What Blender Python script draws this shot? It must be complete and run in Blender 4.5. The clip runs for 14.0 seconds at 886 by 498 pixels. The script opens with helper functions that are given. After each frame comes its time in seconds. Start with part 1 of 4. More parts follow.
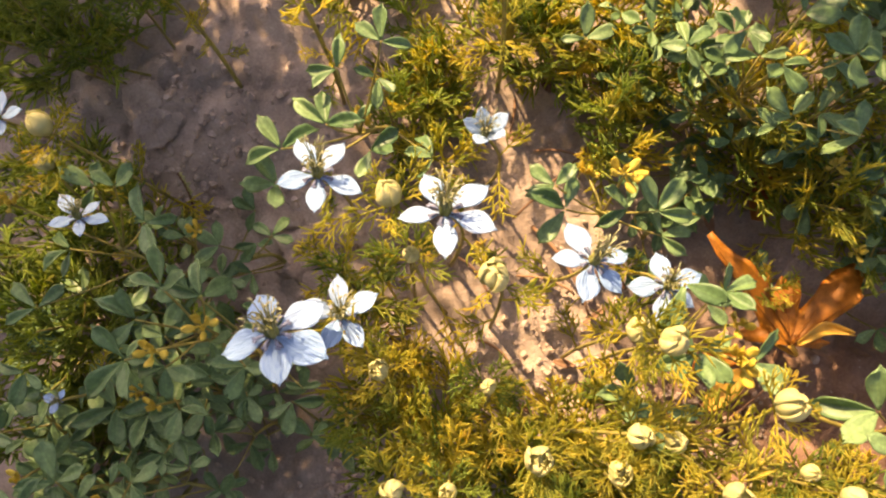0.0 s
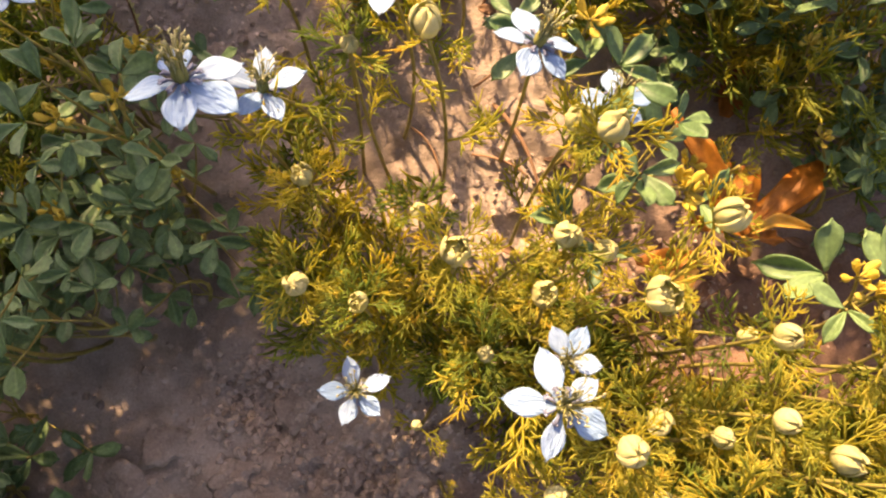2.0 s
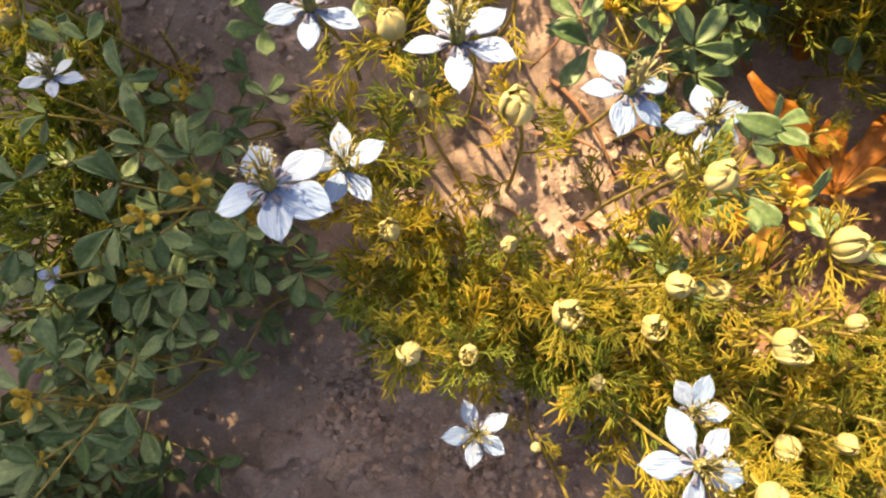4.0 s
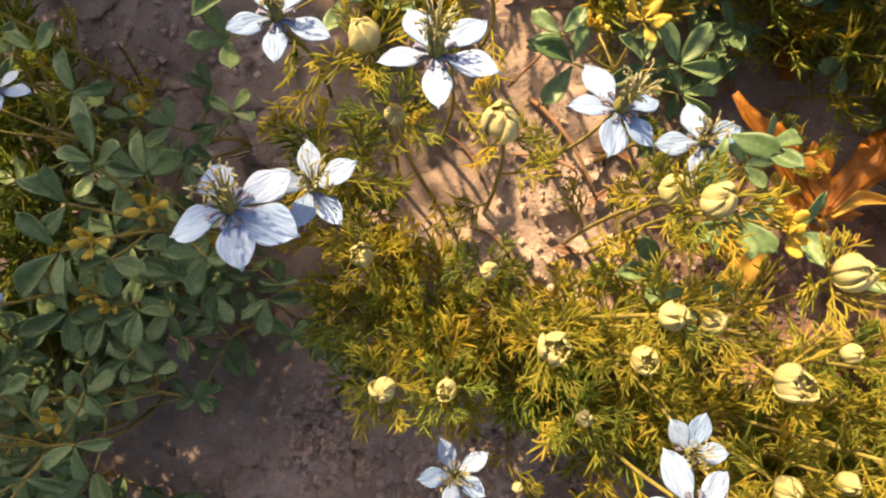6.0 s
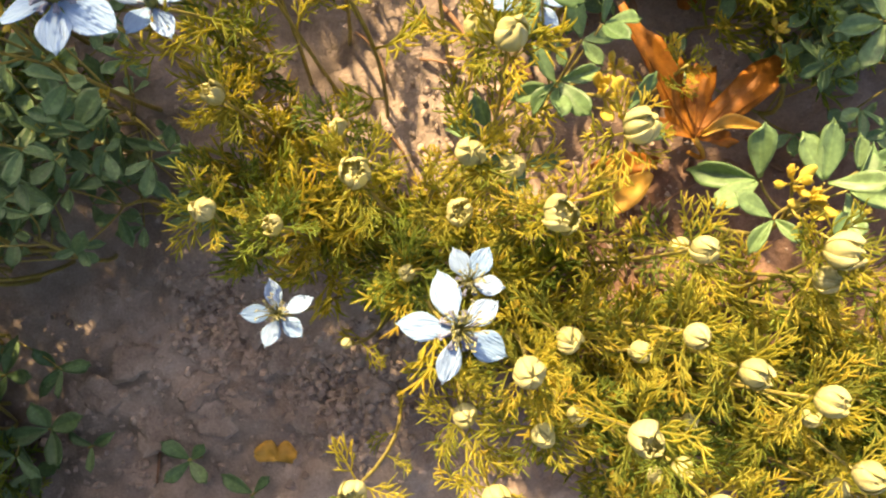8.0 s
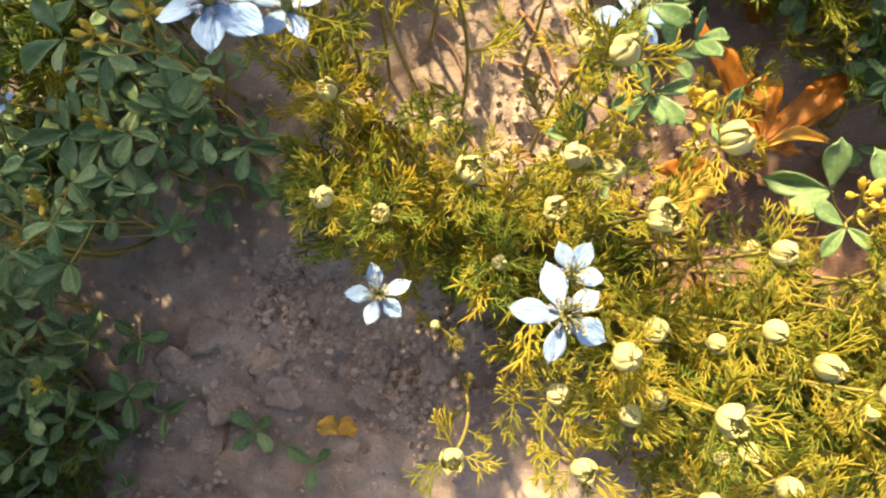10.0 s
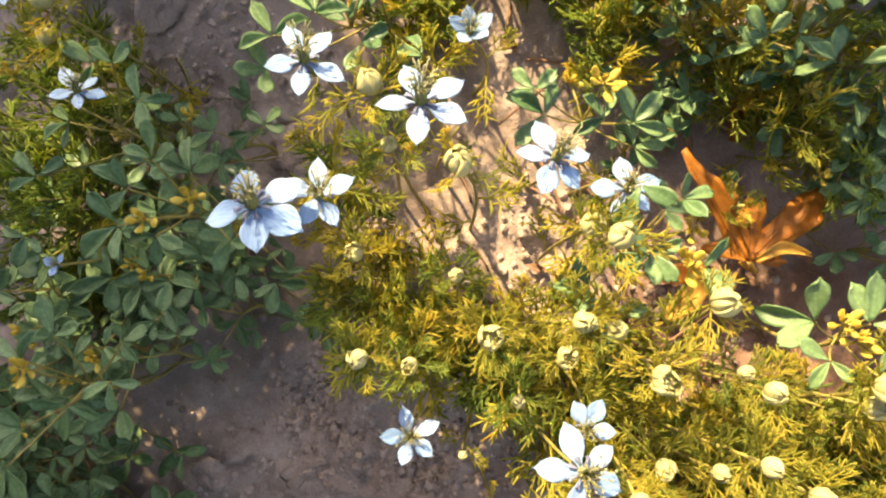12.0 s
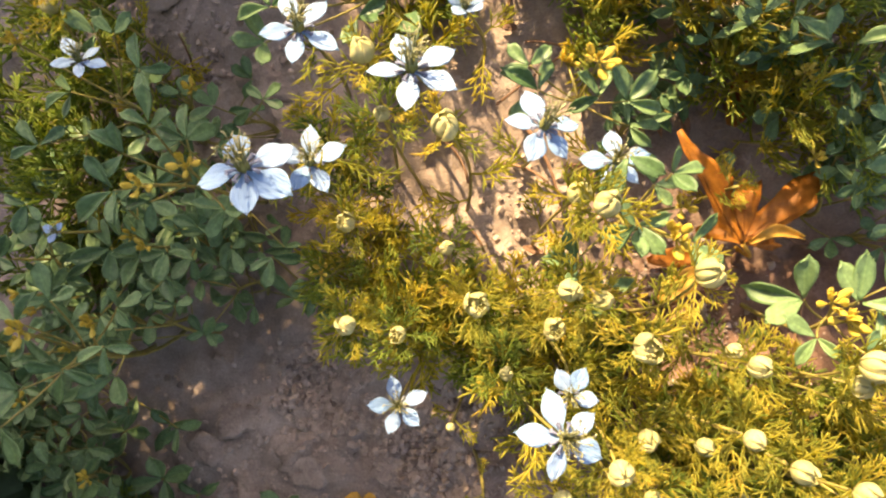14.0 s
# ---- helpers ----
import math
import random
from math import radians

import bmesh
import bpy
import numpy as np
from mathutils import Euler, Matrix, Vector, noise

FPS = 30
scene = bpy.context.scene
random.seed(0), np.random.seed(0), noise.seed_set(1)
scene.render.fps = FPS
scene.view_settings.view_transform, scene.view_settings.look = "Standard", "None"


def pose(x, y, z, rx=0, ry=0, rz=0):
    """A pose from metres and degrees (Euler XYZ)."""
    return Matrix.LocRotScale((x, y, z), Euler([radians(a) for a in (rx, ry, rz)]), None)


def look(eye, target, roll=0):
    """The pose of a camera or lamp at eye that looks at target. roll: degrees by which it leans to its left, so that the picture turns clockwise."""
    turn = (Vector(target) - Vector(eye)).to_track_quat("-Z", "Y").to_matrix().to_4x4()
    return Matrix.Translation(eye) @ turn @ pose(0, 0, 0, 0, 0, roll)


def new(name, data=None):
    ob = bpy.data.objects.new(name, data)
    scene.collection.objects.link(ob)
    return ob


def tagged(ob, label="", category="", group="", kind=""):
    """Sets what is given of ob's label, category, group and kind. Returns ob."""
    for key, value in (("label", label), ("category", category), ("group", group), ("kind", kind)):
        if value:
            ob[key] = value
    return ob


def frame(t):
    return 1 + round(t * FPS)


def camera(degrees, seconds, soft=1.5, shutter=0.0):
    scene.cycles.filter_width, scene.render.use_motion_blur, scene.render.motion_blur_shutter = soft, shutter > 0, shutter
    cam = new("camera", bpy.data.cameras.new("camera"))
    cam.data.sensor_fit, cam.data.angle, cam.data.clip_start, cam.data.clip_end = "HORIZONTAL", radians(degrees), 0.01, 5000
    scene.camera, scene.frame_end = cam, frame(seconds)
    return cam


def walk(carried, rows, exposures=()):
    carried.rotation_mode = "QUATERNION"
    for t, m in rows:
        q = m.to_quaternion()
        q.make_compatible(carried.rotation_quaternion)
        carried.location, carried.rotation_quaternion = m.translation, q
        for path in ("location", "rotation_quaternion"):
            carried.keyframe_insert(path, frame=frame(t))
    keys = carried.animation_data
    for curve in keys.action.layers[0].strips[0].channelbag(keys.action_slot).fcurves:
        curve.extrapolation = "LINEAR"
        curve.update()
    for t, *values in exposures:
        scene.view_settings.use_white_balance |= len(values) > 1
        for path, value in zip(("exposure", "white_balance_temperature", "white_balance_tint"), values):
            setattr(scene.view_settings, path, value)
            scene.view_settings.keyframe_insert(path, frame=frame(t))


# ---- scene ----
cam = camera(64.0, 14.0, soft=2.2)
PATH = [
    (0, 0.0136, 0.1733, 0.5597, 11.15, 1.14, -1.10),
    (0.5, 0.0058, 0.1548, 0.5567, 10.97, 1.27, -0.17),
    (1, 0.0188, 0.1380, 0.5473, 10.62, 0.66, 0.95),
    (1.5, 0.0331, 0.1271, 0.5370, 10.27, 0.76, 0.88),
    (2, 0.0384, 0.0912, 0.5193, 11.92, -1.61, 5.07),
    (2.5, 0.0403, 0.0713, 0.5106, 9.05, -1.30, 6.45),
    (3, 0.0453, 0.0794, 0.5181, 8.34, -0.13, 3.94),
    (3.5, 0.0357, 0.1093, 0.5234, 5.57, 0.65, 0.67),
    (4, 0.0101, 0.1605, 0.5275, 2.22, 2.12, -2.94),
    (4.2, 0.0041, 0.1724, 0.5300, 2.32, 2.83, -3.40),
    (6.3, 0.0104, 0.1592, 0.5052, 3.90, -0.30, -2.76),
    (6.5, 0.0224, 0.1494, 0.5036, 3.52, -0.13, -2.35),
    (7, 0.0647, 0.1182, 0.4930, 3.19, -0.42, 0.62),
    (7.2, 0.0797, 0.1086, 0.4917, 3.34, -0.48, 2.03),
    (9.3, 0.0684, 0.0989, 0.5580, 3.86, 1.19, 5.12),
    (9.5, 0.0609, 0.0926, 0.5514, 3.53, 0.96, 5.94),
    (10, 0.0434, 0.0990, 0.5389, 3.02, 0.81, 6.04),
    (10.5, 0.0493, 0.0960, 0.5267, 3.03, -0.69, 6.83),
    (11, 0.0489, 0.1111, 0.5342, 3.71, -0.51, 5.87),
    (11.5, 0.0362, 0.1348, 0.5562, 4.61, 0.38, 4.70),
    (12, 0.0300, 0.1554, 0.5771, 5.02, 1.10, 2.81),
    (12.5, 0.0255, 0.1558, 0.5822, 5.58, 0.94, 3.65),
    (13, 0.0272, 0.1547, 0.5803, 5.11, 1.44, 3.41),
    (13.5, 0.0322, 0.1468, 0.5796, 5.15, 1.57, 3.86),
    (14, 0.0409, 0.1411, 0.5783, 5.10, 1.83, 4.05),
]
walk(cam, [(t, pose(x, y, z, rx, ry, rz)) for t, x, y, z, rx, ry, rz in PATH],
     [(0.0, 1.64, 7750, 33), (2.0, 1.65, 7750, 37), (4.2, 1.52, 7650, 34), (6.4, 1.32, 7450, 34), (7.0, 1.64, 7550, 31), (9.3, 1.68, 7000, 20), (10.5, 1.86, 7050, 23), (11.0, 1.88, 7100, 26), (12.5, 1.85, 6900, 22), (14.0, 1.8, 7200, 26)])

# ---- light ----
SUN_ELEV, SUN_AZ = radians(42), radians(-30)
world = bpy.data.worlds.new("sky")
scene.world = world
world.use_nodes = True
sky = world.node_tree.nodes.new("ShaderNodeTexSky")
sky.sky_type, sky.sun_disc, sky.sun_elevation, sky.sun_rotation = "NISHITA", False, SUN_ELEV, SUN_AZ
sky.dust_density, sky.ozone_density = 3.0, 0.6
background = world.node_tree.nodes["Background"]
world.node_tree.links.new(sky.outputs[0], background.inputs[0])
background.inputs[1].default_value = 0.106
sun = new("sun", bpy.data.lights.new("sun", "SUN"))
sun.data.energy, sun.data.angle, sun.data.color = 5.0, radians(1.4), (1.0, 0.80, 0.47)
TO_SUN = Vector((math.sin(SUN_AZ) * math.cos(SUN_ELEV), math.cos(SUN_AZ) * math.cos(SUN_ELEV), math.sin(SUN_ELEV)))
sun.matrix_world = look(TO_SUN * 3, (0, 0, 0))


# ---- materials ----
def shader(name):
    m = bpy.data.materials.new(name)
    m.use_nodes = True
    t = m.node_tree
    return m, t, t.nodes["Principled BSDF"]


def add(t, kind, **values):
    n = t.nodes.new("ShaderNode" + kind)
    for k, v in values.items():
        n.inputs[k].default_value = v
    return n


def ramp(t, source, stops):
    n = t.nodes.new("ShaderNodeValToRGB")
    e = n.color_ramp.elements
    while len(e) < len(stops):
        e.new(0.5)
    for el, (p, c) in zip(e, stops):
        el.position, el.color = p, (*c, 1)
    t.links.new(source, n.inputs[0])
    return n.outputs[0]


def blend(t, fac, a, b, mode="MIX"):
    n = t.nodes.new("ShaderNodeMix")
    n.data_type, n.blend_type = "RGBA", mode
    for slot, v in ((0, fac), (6, a), (7, b)):
        if isinstance(v, (int, float)):
            n.inputs[slot].default_value = v
        elif isinstance(v, tuple):
            n.inputs[slot].default_value = (*v, 1)
        else:
            t.links.new(v, n.inputs[slot])
    return n.outputs[2]


def bump(t, bsdf, height, strength, distance):
    n = add(t, "Bump", Strength=strength, Distance=distance)
    t.links.new(height, n.inputs["Height"])
    t.links.new(n.outputs[0], bsdf.inputs["Normal"])


def noise_of(t, scale, detail=4.0, rough=0.6, coord="Object", stretch=None):
    c = t.nodes.new("ShaderNodeTexCoord")
    n = add(t, "TexNoise", Scale=scale, Detail=detail, Roughness=rough)
    source = c.outputs[coord]
    if stretch:
        m = add(t, "Mapping", Scale=stretch)
        t.links.new(source, m.inputs[0])
        source = m.outputs[0]
    t.links.new(source, n.inputs["Vector"])
    return n.outputs[0]


def leafy(name, dark, light, glow, through_light=0.4, rough=0.55, scale=120.0, dry=None, midrib=False):
    """A thin green surface: mottled, varied from piece to piece, letting light through."""
    m, t, b = shader(name)
    info = t.nodes.new("ShaderNodeObjectInfo")
    island = t.nodes.new("ShaderNodeNewGeometry")
    mixed = add(t, "Math")
    mixed.operation = "ADD"
    t.links.new(info.outputs["Random"], mixed.inputs[0])
    t.links.new(island.outputs["Random Per Island"], mixed.inputs[1])
    half = add(t, "Math")
    half.operation = "MULTIPLY"
    half.inputs[1].default_value = 0.5
    t.links.new(mixed.outputs[0], half.inputs[0])
    n = noise_of(t, 9.0 if midrib else scale, 5.0)
    stops = [(0.15, dark), (0.85, light)]
    tone = ramp(t, half.outputs[0], stops if dry is None else [*stops[:1], (0.7, light), (0.97, dry)])
    mott = ramp(t, n, [(0.3, (0.62, 0.62, 0.62)), (0.7, (1.15, 1.15, 1.15))])
    col = blend(t, 1.0, tone, mott, "MULTIPLY")
    if midrib:
        c = t.nodes.new("ShaderNodeTexCoord")
        xyz = t.nodes.new("ShaderNodeSeparateXYZ")
        t.links.new(c.outputs["Object"], xyz.inputs[0])
        across = add(t, "Math")
        across.operation = "ABSOLUTE"
        t.links.new(xyz.outputs[0], across.inputs[0])
        rib = ramp(t, across.outputs[0], [(0.0, (1.22, 1.2, 1.12)), (0.03, (1.0, 1.0, 1.0)), (0.24, (1.0, 1.0, 1.0)), (0.34, (1.12, 1.1, 1.05))])
        col = blend(t, 1.0, col, rib, "MULTIPLY")
    t.links.new(col, b.inputs["Base Color"])
    b.inputs["Roughness"].default_value = rough
    b.inputs["Specular IOR Level"].default_value = 0.35
    bump(t, b, n, 0.3, 0.0006)
    tr = t.nodes.new("ShaderNodeBsdfTranslucent")
    t.links.new(blend(t, 1.0, col, glow, "MULTIPLY"), tr.inputs[0])
    mix = t.nodes.new("ShaderNodeMixShader")
    mix.inputs[0].default_value = through_light
    t.links.new(b.outputs[0], mix.inputs[1])
    t.links.new(tr.outputs[0], mix.inputs[2])
    t.links.new(mix.outputs[0], t.nodes["Material Output"].inputs[0])
    return m


def soil_material(name, dim=1.0, relief=0.0048, pieces=False):
    m, t, b = shader(name)
    big, mid, fine = noise_of(t, 9.0, 5.0), noise_of(t, 60.0, 6.0, 0.7), noise_of(t, 520.0, 4.0, 0.7)
    c = ramp(t, big, [(0.3, (0.25 * dim, 0.20 * dim, 0.158 * dim)), (0.7, (0.48 * dim, 0.402 * dim, 0.32 * dim))])
    c = blend(t, 1.0, c, ramp(t, mid, [(0.3, (0.76, 0.74, 0.73)), (0.7, (1.12, 1.12, 1.12))]), "MULTIPLY")
    c = blend(t, 1.0, c, ramp(t, fine, [(0.3, (0.78, 0.77, 0.76)), (0.7, (1.12, 1.12, 1.12))]), "MULTIPLY")
    if not pieces:
        # shade on the right-hand soil, painted as a redder, darker patch
        span = t.nodes.new("ShaderNodeVectorMath")
        span.operation, span.inputs[1].default_value = "DISTANCE", (0.25, 0.09, 0.07)
        t.links.new(t.nodes.new("ShaderNodeTexCoord").outputs["Object"], span.inputs[0])
        edge = add(t, "Math")
        edge.operation, edge.inputs[1].default_value = "MULTIPLY_ADD", 0.16
        t.links.new(big, edge.inputs[0])
        t.links.new(span.outputs["Value"], edge.inputs[2])
        c = blend(t, 1.0, c, ramp(t, edge.outputs[0], [(0.17, (0.72, 0.55, 0.47)), (0.29, (1.0, 1.0, 1.0))]), "MULTIPLY")
    else:
        info = t.nodes.new("ShaderNodeObjectInfo")
        c = blend(t, 1.0, c, ramp(t, info.outputs["Random"], [(0.0, (0.5, 0.48, 0.47)), (1.0, (1.15, 1.15, 1.15))]), "MULTIPLY")
    t.links.new(c, b.inputs["Base Color"])
    b.inputs["Roughness"].default_value = 0.95
    b.inputs["Specular IOR Level"].default_value = 0.15
    bump(t, b, blend(t, 0.35, mid, fine), 0.8, relief)
    return m


def petal_material():
    m, t, b = shader("white_petal")
    vein = noise_of(t, 4.0, 3.0, 0.5, stretch=(7.0, 0.8, 1.0))
    spot = noise_of(t, 3.2, 1.0, 0.4)
    info = t.nodes.new("ShaderNodeObjectInfo")
    base = ramp(t, info.outputs["Random"], [(0.0, (0.27, 0.46, 0.67)), (1.0, (0.37, 0.54, 0.72))])
    c = blend(t, 1.0, base, ramp(t, vein, [(0.33, (0.78, 0.83, 0.92)), (0.46, (1.0, 1.0, 1.0))]), "MULTIPLY")
    c = blend(t, 1.0, c, ramp(t, spot, [(0.22, (0.5, 0.53, 0.63)), (0.26, (1.0, 1.0, 1.0))]), "MULTIPLY")
    t.links.new(c, b.inputs["Base Color"])
    b.inputs["Roughness"].default_value = 0.5
    bump(t, b, vein, 0.35, 0.04)
    tr = t.nodes.new("ShaderNodeBsdfTranslucent")
    t.links.new(c, tr.inputs[0])
    mix = t.nodes.new("ShaderNodeMixShader")
    mix.inputs[0].default_value = 0.3
    t.links.new(b.outputs[0], mix.inputs[1])
    t.links.new(tr.outputs[0], mix.inputs[2])
    t.links.new(mix.outputs[0], t.nodes["Material Output"].inputs[0])
    return m


SOIL = soil_material("dry_soil")
CLOD = soil_material("soil_crumbs", 1.05, 0.0012, True)
PETAL_M = petal_material()
FEATHER_M = leafy("feathery_leaf", (0.21, 0.28, 0.045), (0.57, 0.53, 0.09), (1.5, 1.42, 0.5), 0.6, dry=(0.56, 0.44, 0.08))
FEATHER_GREEN_M = leafy("green_feathery_leaf", (0.12, 0.21, 0.035), (0.34, 0.43, 0.08), (1.45, 1.42, 0.5), 0.55, dry=(0.46, 0.46, 0.09))
STEM_M = leafy("green_stem", (0.24, 0.22, 0.05), (0.36, 0.31, 0.08), (1.0, 1.0, 0.6), 0.1)
CLOVER_M = leafy("clover_leaflet", (0.05, 0.128, 0.046), (0.20, 0.325, 0.13), (1.4, 1.35, 0.4), 0.22, 0.42, midrib=True)
SEPAL_M = leafy("pale_sepal", (0.53, 0.53, 0.21), (0.71, 0.69, 0.35), (1.1, 1.1, 0.6), 0.35, 0.5, 90.0)
CORE_M = leafy("green_carpel", (0.18, 0.20, 0.045), (0.28, 0.27, 0.07), (1.0, 1.0, 0.6), 0.15)
STAMEN_M = leafy("stamen", (0.12, 0.16, 0.06), (0.50, 0.50, 0.27), (1.0, 1.0, 0.7), 0.2)
NECTAR_M = leafy("grey_blue_nectary", (0.07, 0.085, 0.14), (0.26, 0.30, 0.40), (1.0, 1.0, 1.0), 0.1)
YELLOW_M = leafy("yellow_floret", (0.62, 0.49, 0.05), (0.78, 0.66, 0.12), (1.1, 1.0, 0.5), 0.35)
DRY_M = leafy("dry_orange_leaf", (0.24, 0.085, 0.01), (0.46, 0.185, 0.018), (1.4, 1.0, 0.5), 0.38, 0.55, 190.0)
AMBER_M = leafy("amber_leaf", (0.62, 0.36, 0.05), (0.70, 0.45, 0.08), (1.2, 1.0, 0.5), 0.3, 0.5, 60.0)
LITTER_M = leafy("brown_litter", (0.16, 0.085, 0.045), (0.34, 0.20, 0.11), (1.0, 0.8, 0.5), 0.15, 0.8, 90.0)
SHRUB_M = leafy("shrub_leaf", (0.05, 0.09, 0.03), (0.09, 0.14, 0.04), (1.1, 1.2, 0.5), 0.2)


# ---- mesh helpers ----
class Geo:
    """Collects vertices and faces for one mesh."""

    def __init__(self):
        self.v, self.f = [], []

    def tube(self, pts, radii, sides=5):
        pts = [Vector(p) for p in pts]
        start = len(self.v)
        for i, p in enumerate(pts):
            d = (pts[min(i + 1, len(pts) - 1)] - pts[max(i - 1, 0)]).normalized()
            a = d.cross(Vector((0.31, 0.22, 0.93)) if abs(d.z) < 0.9 else Vector((1, 0.1, 0))).normalized()
            b = d.cross(a)
            for k in range(sides):
                w = 2 * math.pi * k / sides
                self.v.append(p + (a * math.cos(w) + b * math.sin(w)) * radii[i])
        for i in range(len(pts) - 1):
            for k in range(sides):
                k2 = (k + 1) % sides
                self.f.append((start + i * sides + k, start + i * sides + k2, start + (i + 1) * sides + k2, start + (i + 1) * sides + k))
        self.f.append(tuple(start + k for k in reversed(range(sides))))
        last = start + (len(pts) - 1) * sides
        self.f.append(tuple(last + k for k in range(sides)))
        return self

    def sheet(self, fn, nu, nv, thick):
        """A closed thin sheet over u in -1..1 and v in 0..1."""
        start = len(self.v)
        grid = [[Vector(fn(-1 + 2 * i / (nu - 1), j / (nv - 1))) for i in range(nu)] for j in range(nv)]
        for side in (0.5, -0.5):
            for j in range(nv):
                for i in range(nu):
                    du = grid[j][min(i + 1, nu - 1)] - grid[j][max(i - 1, 0)]
                    dv = grid[min(j + 1, nv - 1)][i] - grid[max(j - 1, 0)][i]
                    n = du.cross(dv)
                    n = n.normalized() if n.length > 1e-12 else Vector((0, 0, 1))
                    self.v.append(grid[j][i] + n * thick * side)
        m = nu * nv
        at = lambda i, j, s: start + s * m + j * nu + i
        for j in range(nv - 1):
            for i in range(nu - 1):
                self.f.append((at(i, j, 0), at(i + 1, j, 0), at(i + 1, j + 1, 0), at(i, j + 1, 0)))
                self.f.append((at(i, j, 1), at(i, j + 1, 1), at(i + 1, j + 1, 1), at(i + 1, j, 1)))
        for i in range(nu - 1):
            self.f.append((at(i, 0, 0), at(i, 0, 1), at(i + 1, 0, 1), at(i + 1, 0, 0)))
            self.f.append((at(i, nv - 1, 0), at(i + 1, nv - 1, 0), at(i + 1, nv - 1, 1), at(i, nv - 1, 1)))
        for j in range(nv - 1):
            self.f.append((at(0, j, 0), at(0, j + 1, 0), at(0, j + 1, 1), at(0, j, 1)))
            self.f.append((at(nu - 1, j, 0), at(nu - 1, j, 1), at(nu - 1, j + 1, 1), at(nu - 1, j + 1, 0)))
        return self

    def ball(self, c, rx, ry, rz, segs=7, rings=5, turn=None):
        start = len(self.v)
        turn = turn or Matrix.Identity(3)
        for j in range(1, rings):
            a = math.pi * j / rings
            for i in range(segs):
                w = 2 * math.pi * i / segs
                self.v.append(Vector(c) + turn @ Vector((rx * math.sin(a) * math.cos(w), ry * math.sin(a) * math.sin(w), rz * math.cos(a))))
        top, low = len(self.v), len(self.v) + 1
        self.v += [Vector(c) + turn @ Vector((0, 0, rz)), Vector(c) - turn @ Vector((0, 0, rz))]
        for j in range(rings - 2):
            for i in range(segs):
                i2 = (i + 1) % segs
                self.f.append((start + j * segs + i, start + (j + 1) * segs + i, start + (j + 1) * segs + i2, start + j * segs + i2))
        for i in range(segs):
            i2 = (i + 1) % segs
            self.f.append((top, start + i, start + i2))
            self.f.append((low, start + (rings - 2) * segs + i2, start + (rings - 2) * segs + i))
        return self

    def mesh(self, name, material, smooth=True):
        me = bpy.data.meshes.new(name)
        me.from_pydata([tuple(p) for p in self.v], [], self.f)
        me.materials.append(material)
        if smooth:
            me.polygons.foreach_set("use_smooth", [True] * len(me.polygons))
        me.update()
        return me


def part(name, mesh, parent, matrix=None, label=""):
    ob = new(name, mesh)
    ob.parent = parent
    if matrix is not None:
        ob.matrix_basis = matrix
    return tagged(ob, label)


def thing(name, place, label, category, group="", kind=""):
    ob = new(name)
    ob.empty_display_size = 0.01
    ob.location = place
    return tagged(ob, label, category, group, kind)


def arc(a, b, bow, n=6):
    """Points from a to b, bowed sideways by the vector bow."""
    a, b, bow = Vector(a), Vector(b), Vector(bow)
    return [a.lerp(b, i / (n - 1)) + bow * (4 * (i / (n - 1)) * (1 - i / (n - 1))) for i in range(n)]


def turned(place, yaw, pitch=0.0, roll=0.0, size=1.0):
    """Local y points outwards along yaw (degrees from +x), raised by pitch; z is the upper face."""
    m = Matrix.Translation(place) @ Matrix.Rotation(radians(yaw - 90), 4, "Z") @ Matrix.Rotation(radians(pitch), 4, "X") @ Matrix.Rotation(radians(roll), 4, "Y")
    return m @ Matrix.Scale(size, 4)


# ---- ground ----
def lie(x, y):
    """The height of the field's surface without its clods."""
    fade = 1 / (1 + max(0.0, math.hypot(x - 0.05, y - 0.15) - 0.6) * 1.5)
    return 0.0245 + (0.129 * x + 0.213 * y) * fade * fade


# x, y, width and depth of hollows that hold heaps of small clods
HOLLOWS = [(-0.083, 0.088, 0.016, 0.011), (-0.072, 0.066, 0.014, 0.010), (0.010, 0.036, 0.015, 0.011), (0.046, 0.066, 0.018, 0.006), (-0.125, -0.02, 0.015, 0.006)]


def soil(x, y):
    p = Vector((x, y, 0))
    near = max(0.0, 1 - max(0.0, math.hypot(x - 0.05, y - 0.15) - 0.7))
    z = lie(x, y) + 0.011 * noise.fractal(p * 9, 0.9, 2.1, 3)
    for hx, hy, wide, deep in HOLLOWS:
        z -= deep * math.exp(-((x - hx) ** 2 + (y - hy) ** 2) / (wide * wide))
    if near > 0:
        ridge = noise.voronoi(p * 26 + Vector((0, 0, 3.3)))[0]
        z += near * (0.0035 * noise.fractal(p * 40, 0.8, 2.2, 5) + 0.016 * min(0.32, ridge[1] - ridge[0]) - 0.004)
    return z


def spaced(a, b, step, far):
    fine = list(np.arange(a, b, step))
    out, s = [], step
    while (out[-1] if out else 0) < far:
        s *= 1.35
        out.append((out[-1] if out else 0) + s)
    return [a - o for o in reversed(out)] + fine + [fine[-1] + o for o in out]


def build_ground():
    xs, ys = spaced(-0.5, 0.6, 0.0042, 400), spaced(-0.32, 0.7, 0.0042, 400)
    verts = [(x, y, soil(x, y)) for y in ys for x in xs]
    w = len(xs)
    faces = [(j * w + i, j * w + i + 1, (j + 1) * w + i + 1, (j + 1) * w + i) for j in range(len(ys) - 1) for i in range(w - 1)]
    me = bpy.data.meshes.new("ground")
    me.from_pydata(verts, [], faces)
    me.polygons.foreach_set("use_smooth", [True] * len(faces))
    me.materials.append(SOIL)
    tagged(new("ground", me), "dry grey-brown field soil with clods and crumbs", "ground", kind="structure")


